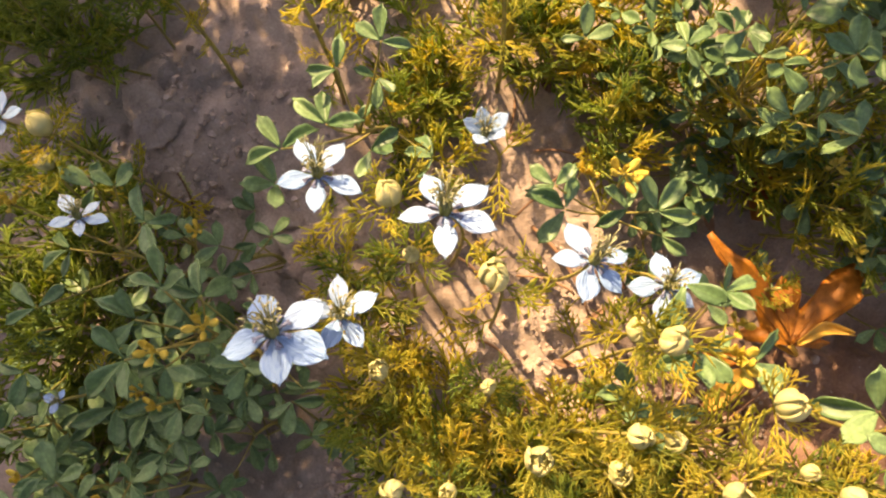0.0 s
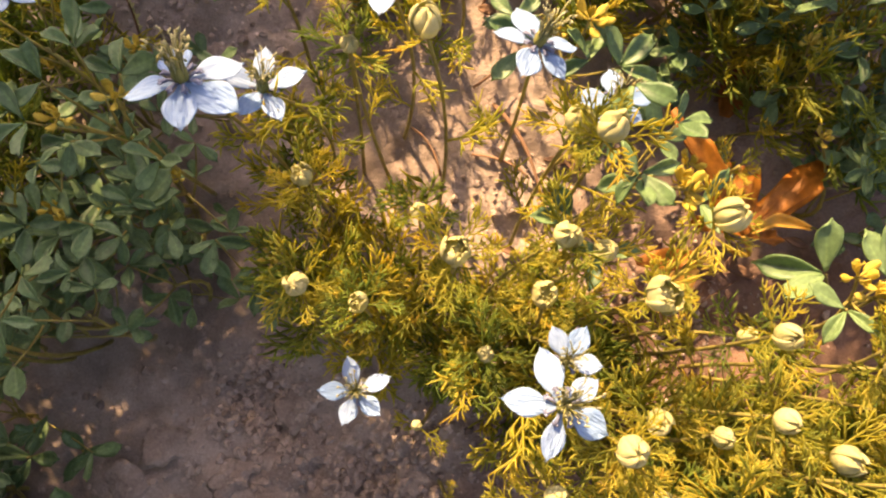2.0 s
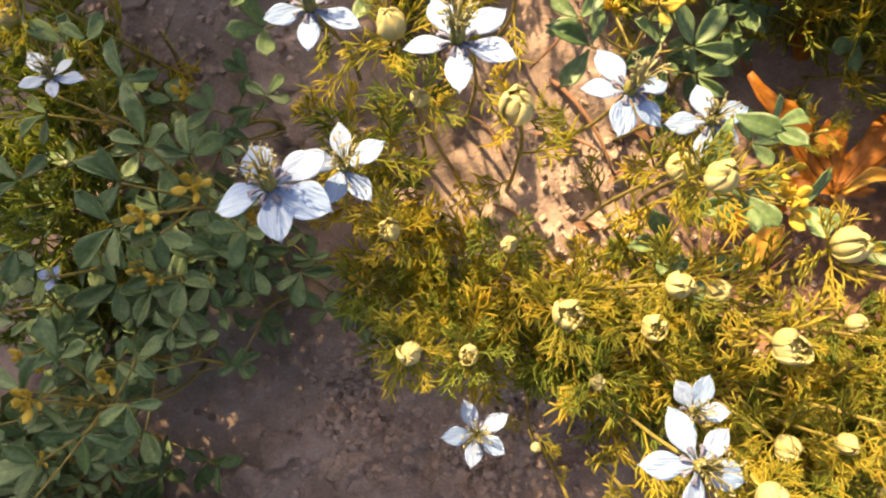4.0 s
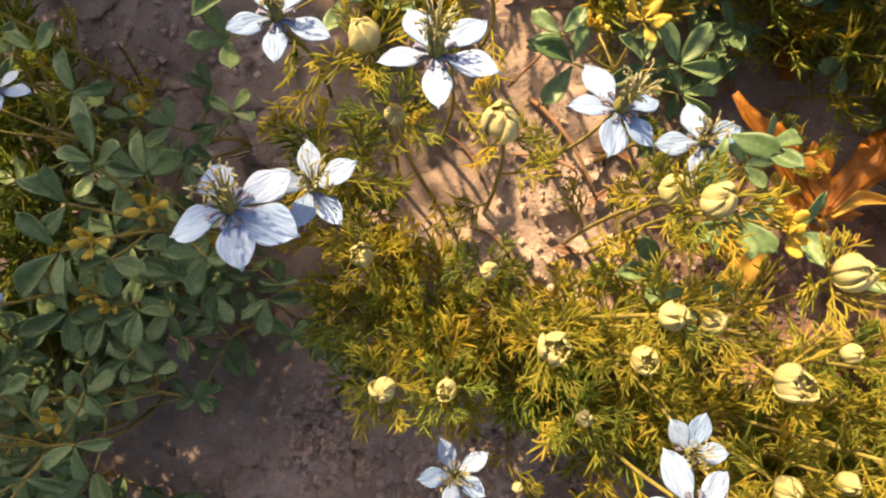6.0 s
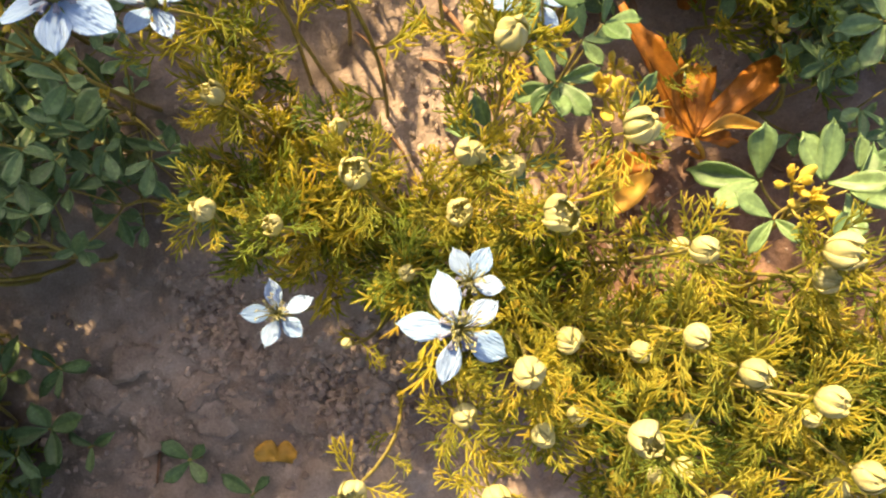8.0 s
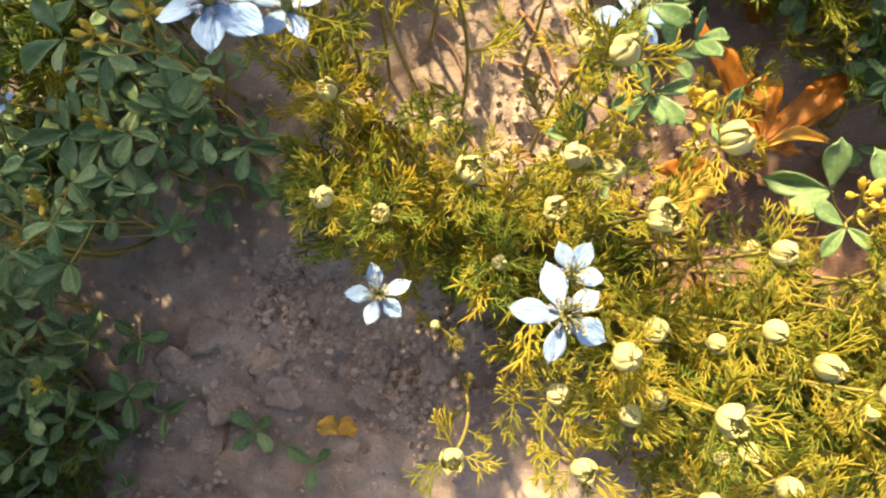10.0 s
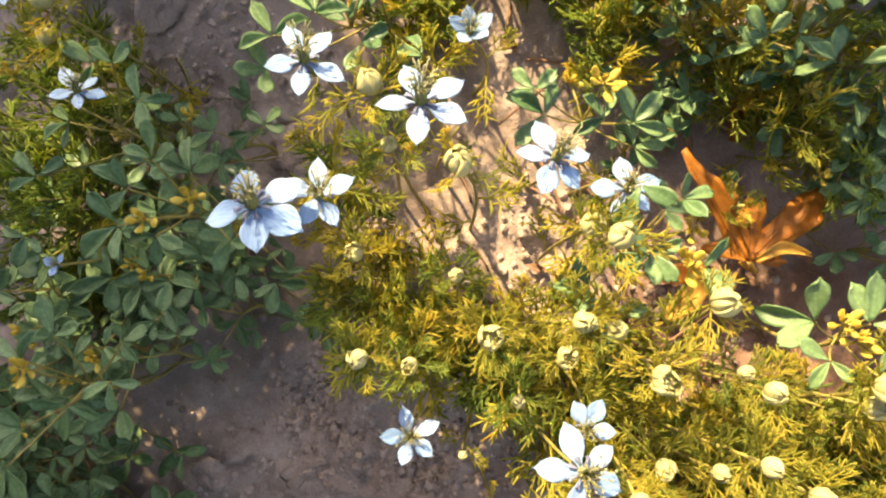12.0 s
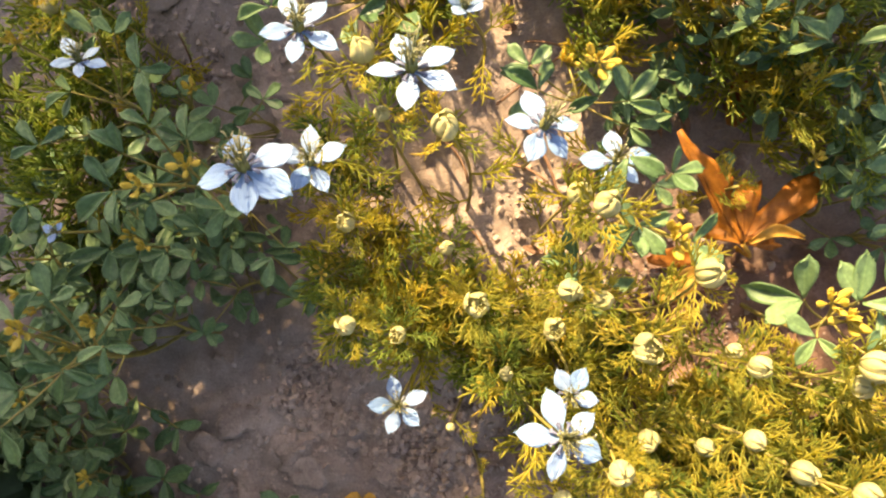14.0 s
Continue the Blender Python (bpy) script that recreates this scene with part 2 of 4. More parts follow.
build_ground()


def rock(geo, c, r, rng):
    turn = Euler((rng.uniform(0, 6), rng.uniform(0, 6), rng.uniform(0, 6))).to_matrix()
    start = len(geo.v)
    geo.ball(c, r * rng.uniform(0.8, 1.3), r * rng.uniform(0.7, 1.1), r * rng.uniform(0.55, 0.9), 6, 4, turn)
    for i in range(start, len(geo.v)):
        geo.v[i] = geo.v[i] + Vector((rng.uniform(-1, 1), rng.uniform(-1, 1), rng.uniform(-1, 1))) * r * 0.22


def build_crumbs():
    rng = random.Random(5)
    geo = Geo()
    spots = [(-0.065, 0.085, 0.02), (-0.06, 0.06, 0.018), (0.0, 0.03, 0.022), (0.03, 0.02, 0.03), (0.05, 0.06, 0.03), (-0.13, -0.02, 0.04), (-0.2, 0.34, 0.05), (-0.13, 0.33, 0.04), (0.18, 0.15, 0.03), (0.1, 0.2, 0.04)]
    for i in range(6000):
        if i % 4 == 0:
            x, y = rng.uniform(-0.4, 0.45), rng.uniform(-0.22, 0.55)
        else:
            sx, sy, s = spots[rng.randrange(len(spots))]
            x, y = rng.gauss(sx, s), rng.gauss(sy, s)
        r = 0.0006 + 0.0032 * rng.random() ** 3.4
        rock(geo, (x, y, soil(x, y) + r * 0.35), r, rng)
    tagged(new("soil_crumbs", geo.mesh("soil_crumbs", CLOD, False)), "loose crumbs of dry soil scattered on the field", "soil", kind="stuff")


build_crumbs()


def build_clods():
    rng = random.Random(8)
    for i in range(345):
        if i < 60:
            x, y, r = rng.gauss(0.010, 0.011), rng.gauss(0.036, 0.009), rng.uniform(0.0016, 0.0046)
        elif i < 150:
            x, y, r = rng.gauss(-0.078, 0.010), rng.gauss(0.078, 0.014), rng.uniform(0.0014, 0.0040)
        elif i < 180:
            x, y, r = rng.gauss(0.046, 0.012), rng.gauss(0.066, 0.012), rng.uniform(0.0014, 0.0036)
        elif i < 215:
            x, y, r = rng.uniform(-0.3, 0.02), rng.uniform(0.26, 0.44), rng.uniform(0.002, 0.0045)
        elif i < 290:
            x, y, r = rng.uniform(-0.3, 0.08), rng.uniform(-0.15, 0.1), rng.uniform(0.0014, 0.0045)
        elif i < 320:
            x, y, r = rng.gauss(0.075, 0.018), rng.gauss(0.238, 0.025), rng.uniform(0.0009, 0.0024)
        else:
            x, y, r = rng.gauss(0.215, 0.022), rng.gauss(0.137, 0.009), rng.uniform(0.0009, 0.0026)
        geo = Geo()
        rock(geo, (0, 0, 0), r, rng)
        ob = new("soil_clod", geo.mesh("soil_clod", CLOD, False))
        ob.location = (x, y, soil(x, y) + r * 0.35)
        tagged(ob, "crumbly clod of dry brown soil on the ground", "clod", "clods on the soil")


build_clods()


FIELD_CLODS = [
    (-0.085, 0.028, 0.016), (-0.13, 0.045, 0.018), (-0.06, 0.045, 0.013), (-0.12, 0.0, 0.021), (-0.01, 0.02, 0.017),
    (0.035, 0.04, 0.014), (-0.12, 0.30, 0.02), (-0.22, 0.30, 0.02), (-0.03, 0.055, 0.011), (-0.155, 0.02, 0.015),
]


def broad_clod():
    rng = random.Random(3)
    for x, y, r in ((-0.044, 0.079, 0.017), (-0.075, 0.012, 0.02), (-0.2, 0.37, 0.026), (-0.09, 0.275, 0.026), *FIELD_CLODS):
        geo = Geo().ball((0, 0, 0), r, r * 0.75, r * 0.22, 30, 17)
        geo.v = [v * (1 + 0.55 * noise.fractal(v * (1.5 / r) + Vector((x * 90, y * 90, 0)), 0.8, 2.1, 5)) for v in geo.v]
        ob = new("soil_clod", geo.mesh("soil_clod", SOIL))
        ob.location = (x, y, soil(x, y) + r * 0.02)
        ob.rotation_euler[2] = rng.uniform(0, 6)
        tagged(ob, "broad flattened clod of dry soil sunk into the ground", "clod", "clods on the soil")


broad_clod()


# ---- shared leaf and flower meshes ----
def strand(geo, a, d, length, width, bend):
    a, d = Vector(a), Vector(d).normalized()
    pts = [a + d * length * q + bend * length * q * q for q in (0, 0.4, 0.75, 1.0)]
    geo.tube(pts, [width * 0.7, width, width * 0.9, width * 0.35], 3)
    return pts[1], pts[3]


def feather_mesh(seed, material):
    """A finely divided leaf, about 1 long, along y."""
    rng = random.Random(seed)
    geo = Geo()
    droop = rng.uniform(-0.25, 0.25)
    axis = [Vector((0, t, 0.28 * t + droop * t * t)) for t in (0, 0.25, 0.5, 0.75, 1.0)]
    geo.tube(axis, [0.024, 0.023, 0.022, 0.02, 0.012], 3)
    for i, t in enumerate((0.3, 0.48, 0.66, 0.82)):
        p = Vector((0, t, 0.28 * t + droop * t * t))
        for side in (-1, 1):
            out = Vector((side * rng.uniform(0.7, 1.0), rng.uniform(0.5, 0.9), rng.uniform(0.0, 0.5)))
            ln = (0.42 - 0.05 * i) * rng.uniform(0.6, 1.3)
            mid, end = strand(geo, p, out, ln, 0.023, Vector((-side * rng.uniform(0.0, 0.7), rng.uniform(0.0, 0.5), rng.uniform(-0.3, 0.4))))
            for s2 in (-1, 1):
                o2 = out.normalized() + Vector((-side * s2 * 0.5, 0.7 * s2 * 0.6 + 0.4, rng.uniform(-0.1, 0.3)))
                strand(geo, mid, o2, ln * rng.uniform(0.4, 0.8), 0.021, Vector((rng.uniform(-0.6, 0.6), 0.2, rng.uniform(-0.3, 0.6))))
    return geo.mesh("feathery_leaf", material)


FEATHERS = [feather_mesh(s, FEATHER_M) for s in range(7)]
GREEN_FEATHERS = [feather_mesh(s, FEATHER_GREEN_M) for s in range(7)]


def leaflet_mesh(seed):
    """A clover leaflet 1 long: narrow base, blunt toothed end, folded along the midrib."""
    rng = random.Random(seed)
    wide, fold, arch, peak = rng.uniform(0.185, 0.255), (0.15, 0.35, 0.55, 0.8, 1.1, 0.25, 0.6)[seed], rng.uniform(-0.25, 0.15), rng.uniform(1.2, 1.7)
    bend, notch = rng.uniform(-0.08, 0.08), rng.uniform(0.0, 0.05)

    def fn(u, v):
        w = wide * max(0.02, math.sin(math.pi * min(1.0, v ** peak * 0.985 + 0.012))) ** 0.62 * (1 + 0.05 * math.sin(v * 44) * (v > 0.5))
        end = v * (1 - 0.13 * u * u * v ** 4) - notch * (1 - abs(u)) ** 2 * v ** 8
        return (u * w + bend * v * v, 0.06 + end, abs(u) * w * fold + arch * v * v + 0.035 * math.sin(6 * v + seed) * u)

    return Geo().sheet(fn, 7, 10, 0.022).mesh("leaflet", CLOVER_M)


LEAFLETS = [leaflet_mesh(s) for s in range(7)]


def petal_mesh(seed):
    """A clawed, pointed petal 1 long."""
    rng = random.Random(100 + seed)
    wide, cup, dip, twist = rng.uniform(0.168, 0.198), rng.uniform(0.1, 0.3), rng.uniform(-0.22, -0.02), rng.uniform(-0.12, 0.12)

    def fn(u, v):
        s = max(0.0, (v - 0.2) / 0.8)
        w = 0.05 + wide * (math.sin(math.pi * s ** 1.05) ** 1.0 * (1 - 0.25 * s ** 6) if 0 < s < 1 else 0.0)
        w *= 1 - max(0.0, v - 0.97) * 30 * 0.9 if v > 0.97 else 1.0
        tip = 0.35 * max(0.0, v - 0.85) * (1 - abs(u))
        return (u * w + twist * v * v * 0.3, v + tip, 0.14 * v + dip * v * v + cup * (u * w) ** 2 * 3 + twist * u * w + 0.012 * math.sin(u * 5 + v * 9))

    return Geo().sheet(fn, 9, 13, 0.016).mesh("petal", PETAL_M)


PETALS = [petal_mesh(s) for s in range(6)]


def pistil_mesh():
    geo = Geo()
    for k in range(5):
        w = 2 * math.pi * k / 5
        c, s = math.cos(w), math.sin(w)
        geo.ball((0.07 * c, 0.07 * s, 0.17), 0.075, 0.075, 0.2, 7, 6)
        geo.tube([(0.08 * c, 0.08 * s, 0.3), (0.10 * c, 0.10 * s, 0.48), (0.15 * c, 0.15 * s, 0.62), (0.24 * c - 0.05 * s, 0.24 * s + 0.05 * c, 0.66), (0.29 * c - 0.12 * s, 0.29 * s + 0.12 * c, 0.6)], [0.03, 0.024, 0.02, 0.016, 0.01], 5)
    geo.ball((0, 0, 0.0), 0.1, 0.1, 0.07)
    return geo.mesh("pistil", CORE_M)


def stamen_mesh(seed):
    """One filament with its anther, leaning out along x."""
    rng = random.Random(seed)
    out, up = rng.uniform(0.10, 0.36), rng.uniform(0.42, 0.86)
    pts = [(0.07, 0, 0.02), (0.45 * out, 0, up * 0.7), (0.8 * out, 0.02, up), (out, 0.03, up * 0.97)]
    geo = Geo().tube(pts, [0.012, 0.011, 0.011, 0.010], 4)
    geo.ball(pts[3], 0.019, 0.021, 0.055, 5, 4, Euler((rng.uniform(-0.8, 0.8), rng.uniform(0.3, 1.2), 0)).to_matrix())
    return geo.mesh("stamen", STAMEN_M)


def nectary_mesh():
    geo = Geo().tube([(0.08, 0, 0.0), (0.19, 0, 0.09), (0.28, 0, 0.1), (0.38, 0, 0.05)], [0.018, 0.028, 0.045, 0.018], 5)
    for q in (-1, 1):
        geo.ball((0.34, q * 0.04, 0.085), 0.035, 0.03, 0.02, 5, 4)
    return geo.mesh("nectary", NECTAR_M)


PISTIL, STAMENS, NECTARY = pistil_mesh(), [stamen_mesh(s) for s in range(8)], nectary_mesh()


def sepal_mesh(seed, gape):
    """One cupped sepal of a bud of radius about 1, its foot at the origin."""
    rng = random.Random(seed)
    lean, wave, flare = rng.uniform(-0.16, 0.16), rng.uniform(0.04, 0.13), rng.uniform(0.1, 1.0) * (gape > 0)

    def fn(u, v):
        r = 1.02 * math.sin(math.pi * (0.10 + 0.80 * v)) ** 0.7 + gape * v ** 3
        half = 0.96 * (1 - 0.28 * v ** 2.2) * (1 - max(0.0, v - 0.88) * 3.5)
        w = u * half + lean * v
        z = 2.35 * v - 0.3 * u * u * v * v + 0.2 * math.sin(5 * u + seed) * max(0.0, v - 0.6)
        rr = r * (1 + 0.06 * u + wave * math.sin(3.1 * u + seed) * v) + 0.015 * (1 - abs(u)) ** 3 + flare * max(0.0, v - 0.72) ** 1.4 + 0.22 * math.sin(7 * u + seed * 2) * max(0.0, v - 0.62)
        return (rr * math.sin(w), rr * math.cos(w), z)

    return Geo().sheet(fn, 9, 10, 0.05).mesh("sepal", SEPAL_M)


SEPALS = [[sepal_mesh(s * 3 + g, gape) for s in range(5)] for g, gape in enumerate((-0.36, -0.22, 0.08))]


def core_mesh(high, material):
    geo = Geo().ball((0, 0, 0.5 * high), 0.8, 0.8, 0.49 * high, 10, 8)
    for k in range(5):
        w = 2 * math.pi * k / 5
        geo.tube([(0.25 * math.cos(w), 0.25 * math.sin(w), 1.5), (0.3 * math.cos(w), 0.3 * math.sin(w), 1.85), (0.42 * math.cos(w + 0.4), 0.42 * math.sin(w + 0.4), 2.05)], [0.1, 0.07, 0.04], 5)
    return geo.mesh("bud_core", material)


CORES = [core_mesh(2.0, SEPAL_M), core_mesh(2.0, SEPAL_M), core_mesh(1.6, SEPAL_M)]


def floret_mesh():
    """A pea-like floret along z: calyx, keel, two wings and a standing banner."""
    geo = Geo().tube([(0, 0, 0), (0, 0, 0.3), (0, 0, 0.5)], [0.045, 0.07, 0.1], 5)
    geo.ball((0, -0.03, 0.72), 0.06, 0.11, 0.3, 6, 5)
    for side in (-1, 1):
        geo.sheet(lambda u, v, side=side: (side * (0.06 + 0.1 * v), -0.06 + u * 0.1 * math.sin(math.pi * (0.15 + 0.8 * v)), 0.45 + 0.6 * v), 4, 5, 0.03)
    geo.sheet(lambda u, v: (u * 0.26 * math.sin(math.pi * (0.1 + 0.82 * v)) ** 0.7, 0.06 + 0.3 * v * v - 0.1 * u * u, 0.45 + 0.75 * v), 5, 6, 0.03)
    return geo.mesh("floret", YELLOW_M)


FLORET, FLORET_CORE = floret_mesh(), Geo().ball((0, 0, 0), 0.14, 0.14, 0.2).mesh("floret_head", STEM_M)


def add_floret_head(plant, place, size, rng):
    head = part("floret_head", FLORET_CORE, plant, Matrix.Translation(place) @ Matrix.Scale(size * 1.2, 4), "small cluster of yellow pea-like florets")
    for k in range(7):
        w, e = k * 2.4 + rng.uniform(-0.3, 0.3), rng.uniform(0.0, 1.3)
        d = Vector((math.cos(w) * math.cos(e), math.sin(w) * math.cos(e), math.sin(e)))
        part("floret", FLORET, head, d.to_track_quat("Z", "Y").to_matrix().to_4x4() @ Matrix.Scale(rng.uniform(0.8, 1.15), 4))
    return head


# ---- love-in-a-mist plants ----
def add_flower(plant, place, petals, lean, cup, rng, broad=1.0):
    """A flower as a part of its plant; petals: bearing and length in millimetres; lean is (x, y) of its axis."""
    radius = sum(q[1] for q in petals) / len(petals) / 1050
    up = Vector((lean[0], lean[1], 1)).normalized()
    m = Matrix.Translation(place) @ Vector((0, 0, 1)).rotation_difference(up).to_matrix().to_4x4()
    head = part("flower", PISTIL, plant, m @ Matrix.Scale(radius, 4), "white flower with a green centre")
    for k, (yaw, length) in enumerate(petals):
        pm = turned((0, 0, 0.02 + 0.012 * (k % 2)), yaw, cup + rng.uniform(-4, 4), rng.uniform(-8, 8), length / 1050 / radius)
        part("petal", PETALS[(k * 2 + int(yaw)) % len(PETALS)], head, pm @ Matrix.Diagonal((broad * rng.uniform(0.95, 1.08), 1, 1, 1)))
    for k in range(30):
        part("stamen", rng.choice(STAMENS), head, Matrix.Rotation(k * 2.399 + rng.uniform(-0.1, 0.1), 4, "Z") @ Matrix.Scale(rng.uniform(0.95, 1.3), 4))
    for k in range(8):
        part("nectary", NECTARY, head, Matrix.Rotation(k * math.pi / 4 + radians(petals[0][0]) + rng.uniform(-0.1, 0.1), 4, "Z"))
    return head


def add_bud(plant, place, radius, lean, gape, rng, frill=6):
    up = Vector((lean[0], lean[1], 1)).normalized()
    m = Matrix.Translation(place) @ Vector((0, 0, 1)).rotation_difference(up).to_matrix().to_4x4()
    head = part("bud", CORES[gape], plant, m @ Matrix.Scale(radius, 4), "plump pale green bud with overlapping sepals")
    turn = rng.uniform(0, 360)
    for k in range(5):
        part("sepal", rng.choice(SEPALS[gape]), head, Matrix.Rotation(radians(turn + 72 * k + rng.uniform(-4, 4)), 4, "Z") @ Matrix.Rotation(radians(rng.uniform(-9, 6)), 4, "X") @ Matrix.Scale(rng.uniform(0.92, 1.06), 4))
    if frill:
        for k in range(frill):
            yaw = 360 / frill * k + rng.uniform(-20, 20)
            fm = turned(Vector(place) - up * radius * 0.5, yaw, rng.uniform(-10, 25), rng.uniform(-30, 30), rng.uniform(0.015, 0.023))
            part("feathery_leaf", rng.choice(GREEN_FEATHERS if radius < 0.004 else FEATHERS), plant, fm)
    return head


def stem_with_leaves(plant, tip, bow, leaves, rng, size=0.034, thick=0.0011, low=0.15, high=0.88, feathers=FEATHERS):
    pts = arc((0, 0, -0.012), tip, bow, 8)
    part("stem", Geo().tube(pts, [thick * (1.25 - 0.6 * i / 7) for i in range(8)], 6).mesh("stem", STEM_M), plant)
    yaw = rng.uniform(0, 360)
    for k in range(leaves):
        s = low + (high - low) * ((k + rng.random() * 0.7) / max(1, leaves)) ** 0.7
        i = min(6, int(s * 7))
        p = pts[i].lerp(pts[i + 1], s * 7 - i)
        yaw += 137 + rng.uniform(-25, 25)
        part("feathery_leaf", rng.choice(feathers), plant, turned(p, yaw, rng.uniform(-5, 30) + 35 * s ** 4, rng.uniform(-30, 30), size * rng.uniform(0.75, 1.25) * (1.1 - 0.3 * s)))


def nigella(base, label, group):
    x, y = base
    return thing("nigella_plant", (x, y, soil(x, y)), label, "flowering plant", group)


rng = random.Random(21)


def open_flower(x, y, z, lean, cup, petals, leaves, broad=1.0, state="open"):
    """A plant that bears one flower at x, y, z."""
    base = (x + rng.uniform(-0.012, 0.012), y + 0.02 + rng.uniform(-0.01, 0.01))
    p = nigella(base, f"slender feathery-leaved plant with one {state} white flower", "white-flowered plants")
    tip = Vector((x, y, z)) - p.location
    stem_with_leaves(p, tip, (rng.uniform(-0.012, 0.012), rng.uniform(-0.006, 0.012), 0), leaves, rng, 0.03)
    add_flower(p, tip, petals, lean, cup, rng, broad)


open_flower(-0.0463, 0.2675, 0.257, (0.09, 0.30), 0, [(118, 22.5), (57, 20.1), (335, 22.4), (271, 20.2), (201, 19)], 4)
open_flower(0.0103, 0.2435, 0.279, (0.03, 0.42), 0, [(112, 22), (37, 22.9), (335, 23.1), (270, 23.1), (193, 20)], 4)
open_flower(-0.0362, 0.205, 0.254, (0.10, 0.25), 14, [(96, 18.3), (26, 19.2), (304, 18.8), (250, 18), (171, 18.9)], 5, 1.05)
open_flower(-0.0593, 0.196, 0.277, (-0.02, 0.42), -15, [(119, 23), (41, 24), (336, 24.6), (280, 21.5), (194, 23.1)], 4, 1.3)
open_flower(0.0683, 0.2215, 0.281, (0.33, 0.38), -8, [(111, 20.6), (21, 19), (312, 17), (249, 19.7), (176, 17.4)], 1, 1.1)
open_flower(0.1051, 0.2147, 0.254, (0.0, 0.20), -10, [(101, 16.9), (20, 18.2), (322, 14.6), (253, 17.4), (179, 17.1)], 3, 1.1)
open_flower(0.030, 0.295, 0.228, (0.05, 0.20), 42, [(100, 15), (172, 16.5), (244, 16), (316, 16), (28, 17)], 2, 1.15, "half-closed")
open_flower(-0.1859, 0.2662, 0.196, (0.11, 0.45), 8, [(134, 19), (41, 14), (347, 18.5), (290, 14.8), (213, 15.5)], 4)
open_flower(0.0099, 0.091, 0.210, (0.0, 0.12), 14, [(110, 16.3), (30, 16.8), (325, 15.6), (257, 15.7), (182, 16.8)], 1, 1.08)
open_flower(0.0844, 0.0924, 0.280, (0.12, 0.12), -14, [(113, 21.6), (41, 18.2), (336, 19.4), (258, 18.5), (179, 20.6)], 3, 1.1)
open_flower(0.0874, 0.1083, 0.268, (0.05, 0.10), 12, [(118, 13.8), (62, 14.6), (354, 13)], 2, 1.2, "fading")
open_flower(-0.232, 0.322, 0.200, (0.05, 0.10), 15, [(10, 16), (82, 16), (154, 15), (226, 16), (298, 16)], 4, 1.0, "fading")
open_flower(-0.203, 0.171, 0.170, (0.0, 0.1), 8, [(165, 9), (255, 8), (60, 7)], 2, 1.2, "shrivelled")

# x, y, z, radius, gape
BUDS_BACK = [
    (-0.013, 0.254, 0.262, 0.0064, 1), (-0.006, 0.233, 0.242, 0.0042, 0), (0.028, 0.212, 0.300, 0.0060, 1),
    (-0.204, 0.314, 0.200, 0.0072, 1), (-0.207, 0.297, 0.190, 0.0050, 0), (0.095, 0.188, 0.283, 0.0062, 1),
    (0.086, 0.194, 0.275, 0.0056, 1), (0.140, 0.164, 0.272, 0.0068, 1), (0.114, 0.132, 0.282, 0.0066, 2),
    (0.172, 0.127, 0.250, 0.0058, 1), (0.178, 0.131, 0.203, 0.0046, 0), (-0.022, 0.182, 0.213, 0.0052, 2),
    (-0.015, 0.132, 0.237, 0.0055, 0), (0.045, 0.145, 0.260, 0.0062, 2), (0.100, 0.151, 0.260, 0.0050, 0),
    (0.085, 0.154, 0.266, 0.0055, 0), (0.083, 0.137, 0.233, 0.0062, 2), (0.029, 0.174, 0.205, 0.0042, 0),
]
BUDS_FRONT = [
    (0.125, 0.091, 0.250, 0.0056, 1), (0.108, 0.081, 0.275, 0.0060, 1), (0.089, 0.061, 0.247, 0.0050, 0),
    (0.133, 0.061, 0.234, 0.0046, 0), (0.145, 0.064, 0.280, 0.0062, 2), (0.168, 0.096, 0.257, 0.0054, 0),
    (0.187, 0.084, 0.260, 0.0058, 1), (0.217, 0.075, 0.254, 0.0062, 1), (0.238, 0.047, 0.242, 0.0064, 1),
    (0.192, 0.030, 0.262, 0.0062, 1), (0.183, 0.034, 0.246, 0.0058, 1), (0.157, 0.022, 0.236, 0.0054, 1),
    (0.155, 0.088, 0.235, 0.0050, 0), (0.117, 0.057, 0.253, 0.0050, 0), (0.051, 0.030, 0.242, 0.0052, 2),
    (0.101, 0.033, 0.248, 0.0052, 2), (0.063, 0.112, 0.214, 0.0040, 0), (0.037, 0.080, 0.190, 0.0030, 0),
    (0.009, 0.128, 0.223, 0.0046, 2),
]
BUDS_SIDE = [
    (0.242, 0.036, 0.215, 0.0054, 0), (0.233, 0.063, 0.212, 0.0048, 0), (0.177, 0.042, 0.222, 0.0046, 0),
    (0.170, 0.036, 0.212, 0.0042, 0), (0.187, 0.057, 0.202, 0.0044, 0), (0.231, 0.021, 0.212, 0.0046, 0),
    (0.225, 0.130, 0.242, 0.0074, 1), (0.230, 0.120, 0.225, 0.0060, 0), (0.270, 0.060, 0.235, 0.0058, 1),
    (0.285, 0.020, 0.215, 0.0055, 1), (0.215, 0.000, 0.225, 0.0055, 1), (0.255, -0.015, 0.205, 0.0050, 0),
    (0.262, 0.095, 0.222, 0.0052, 0),
]
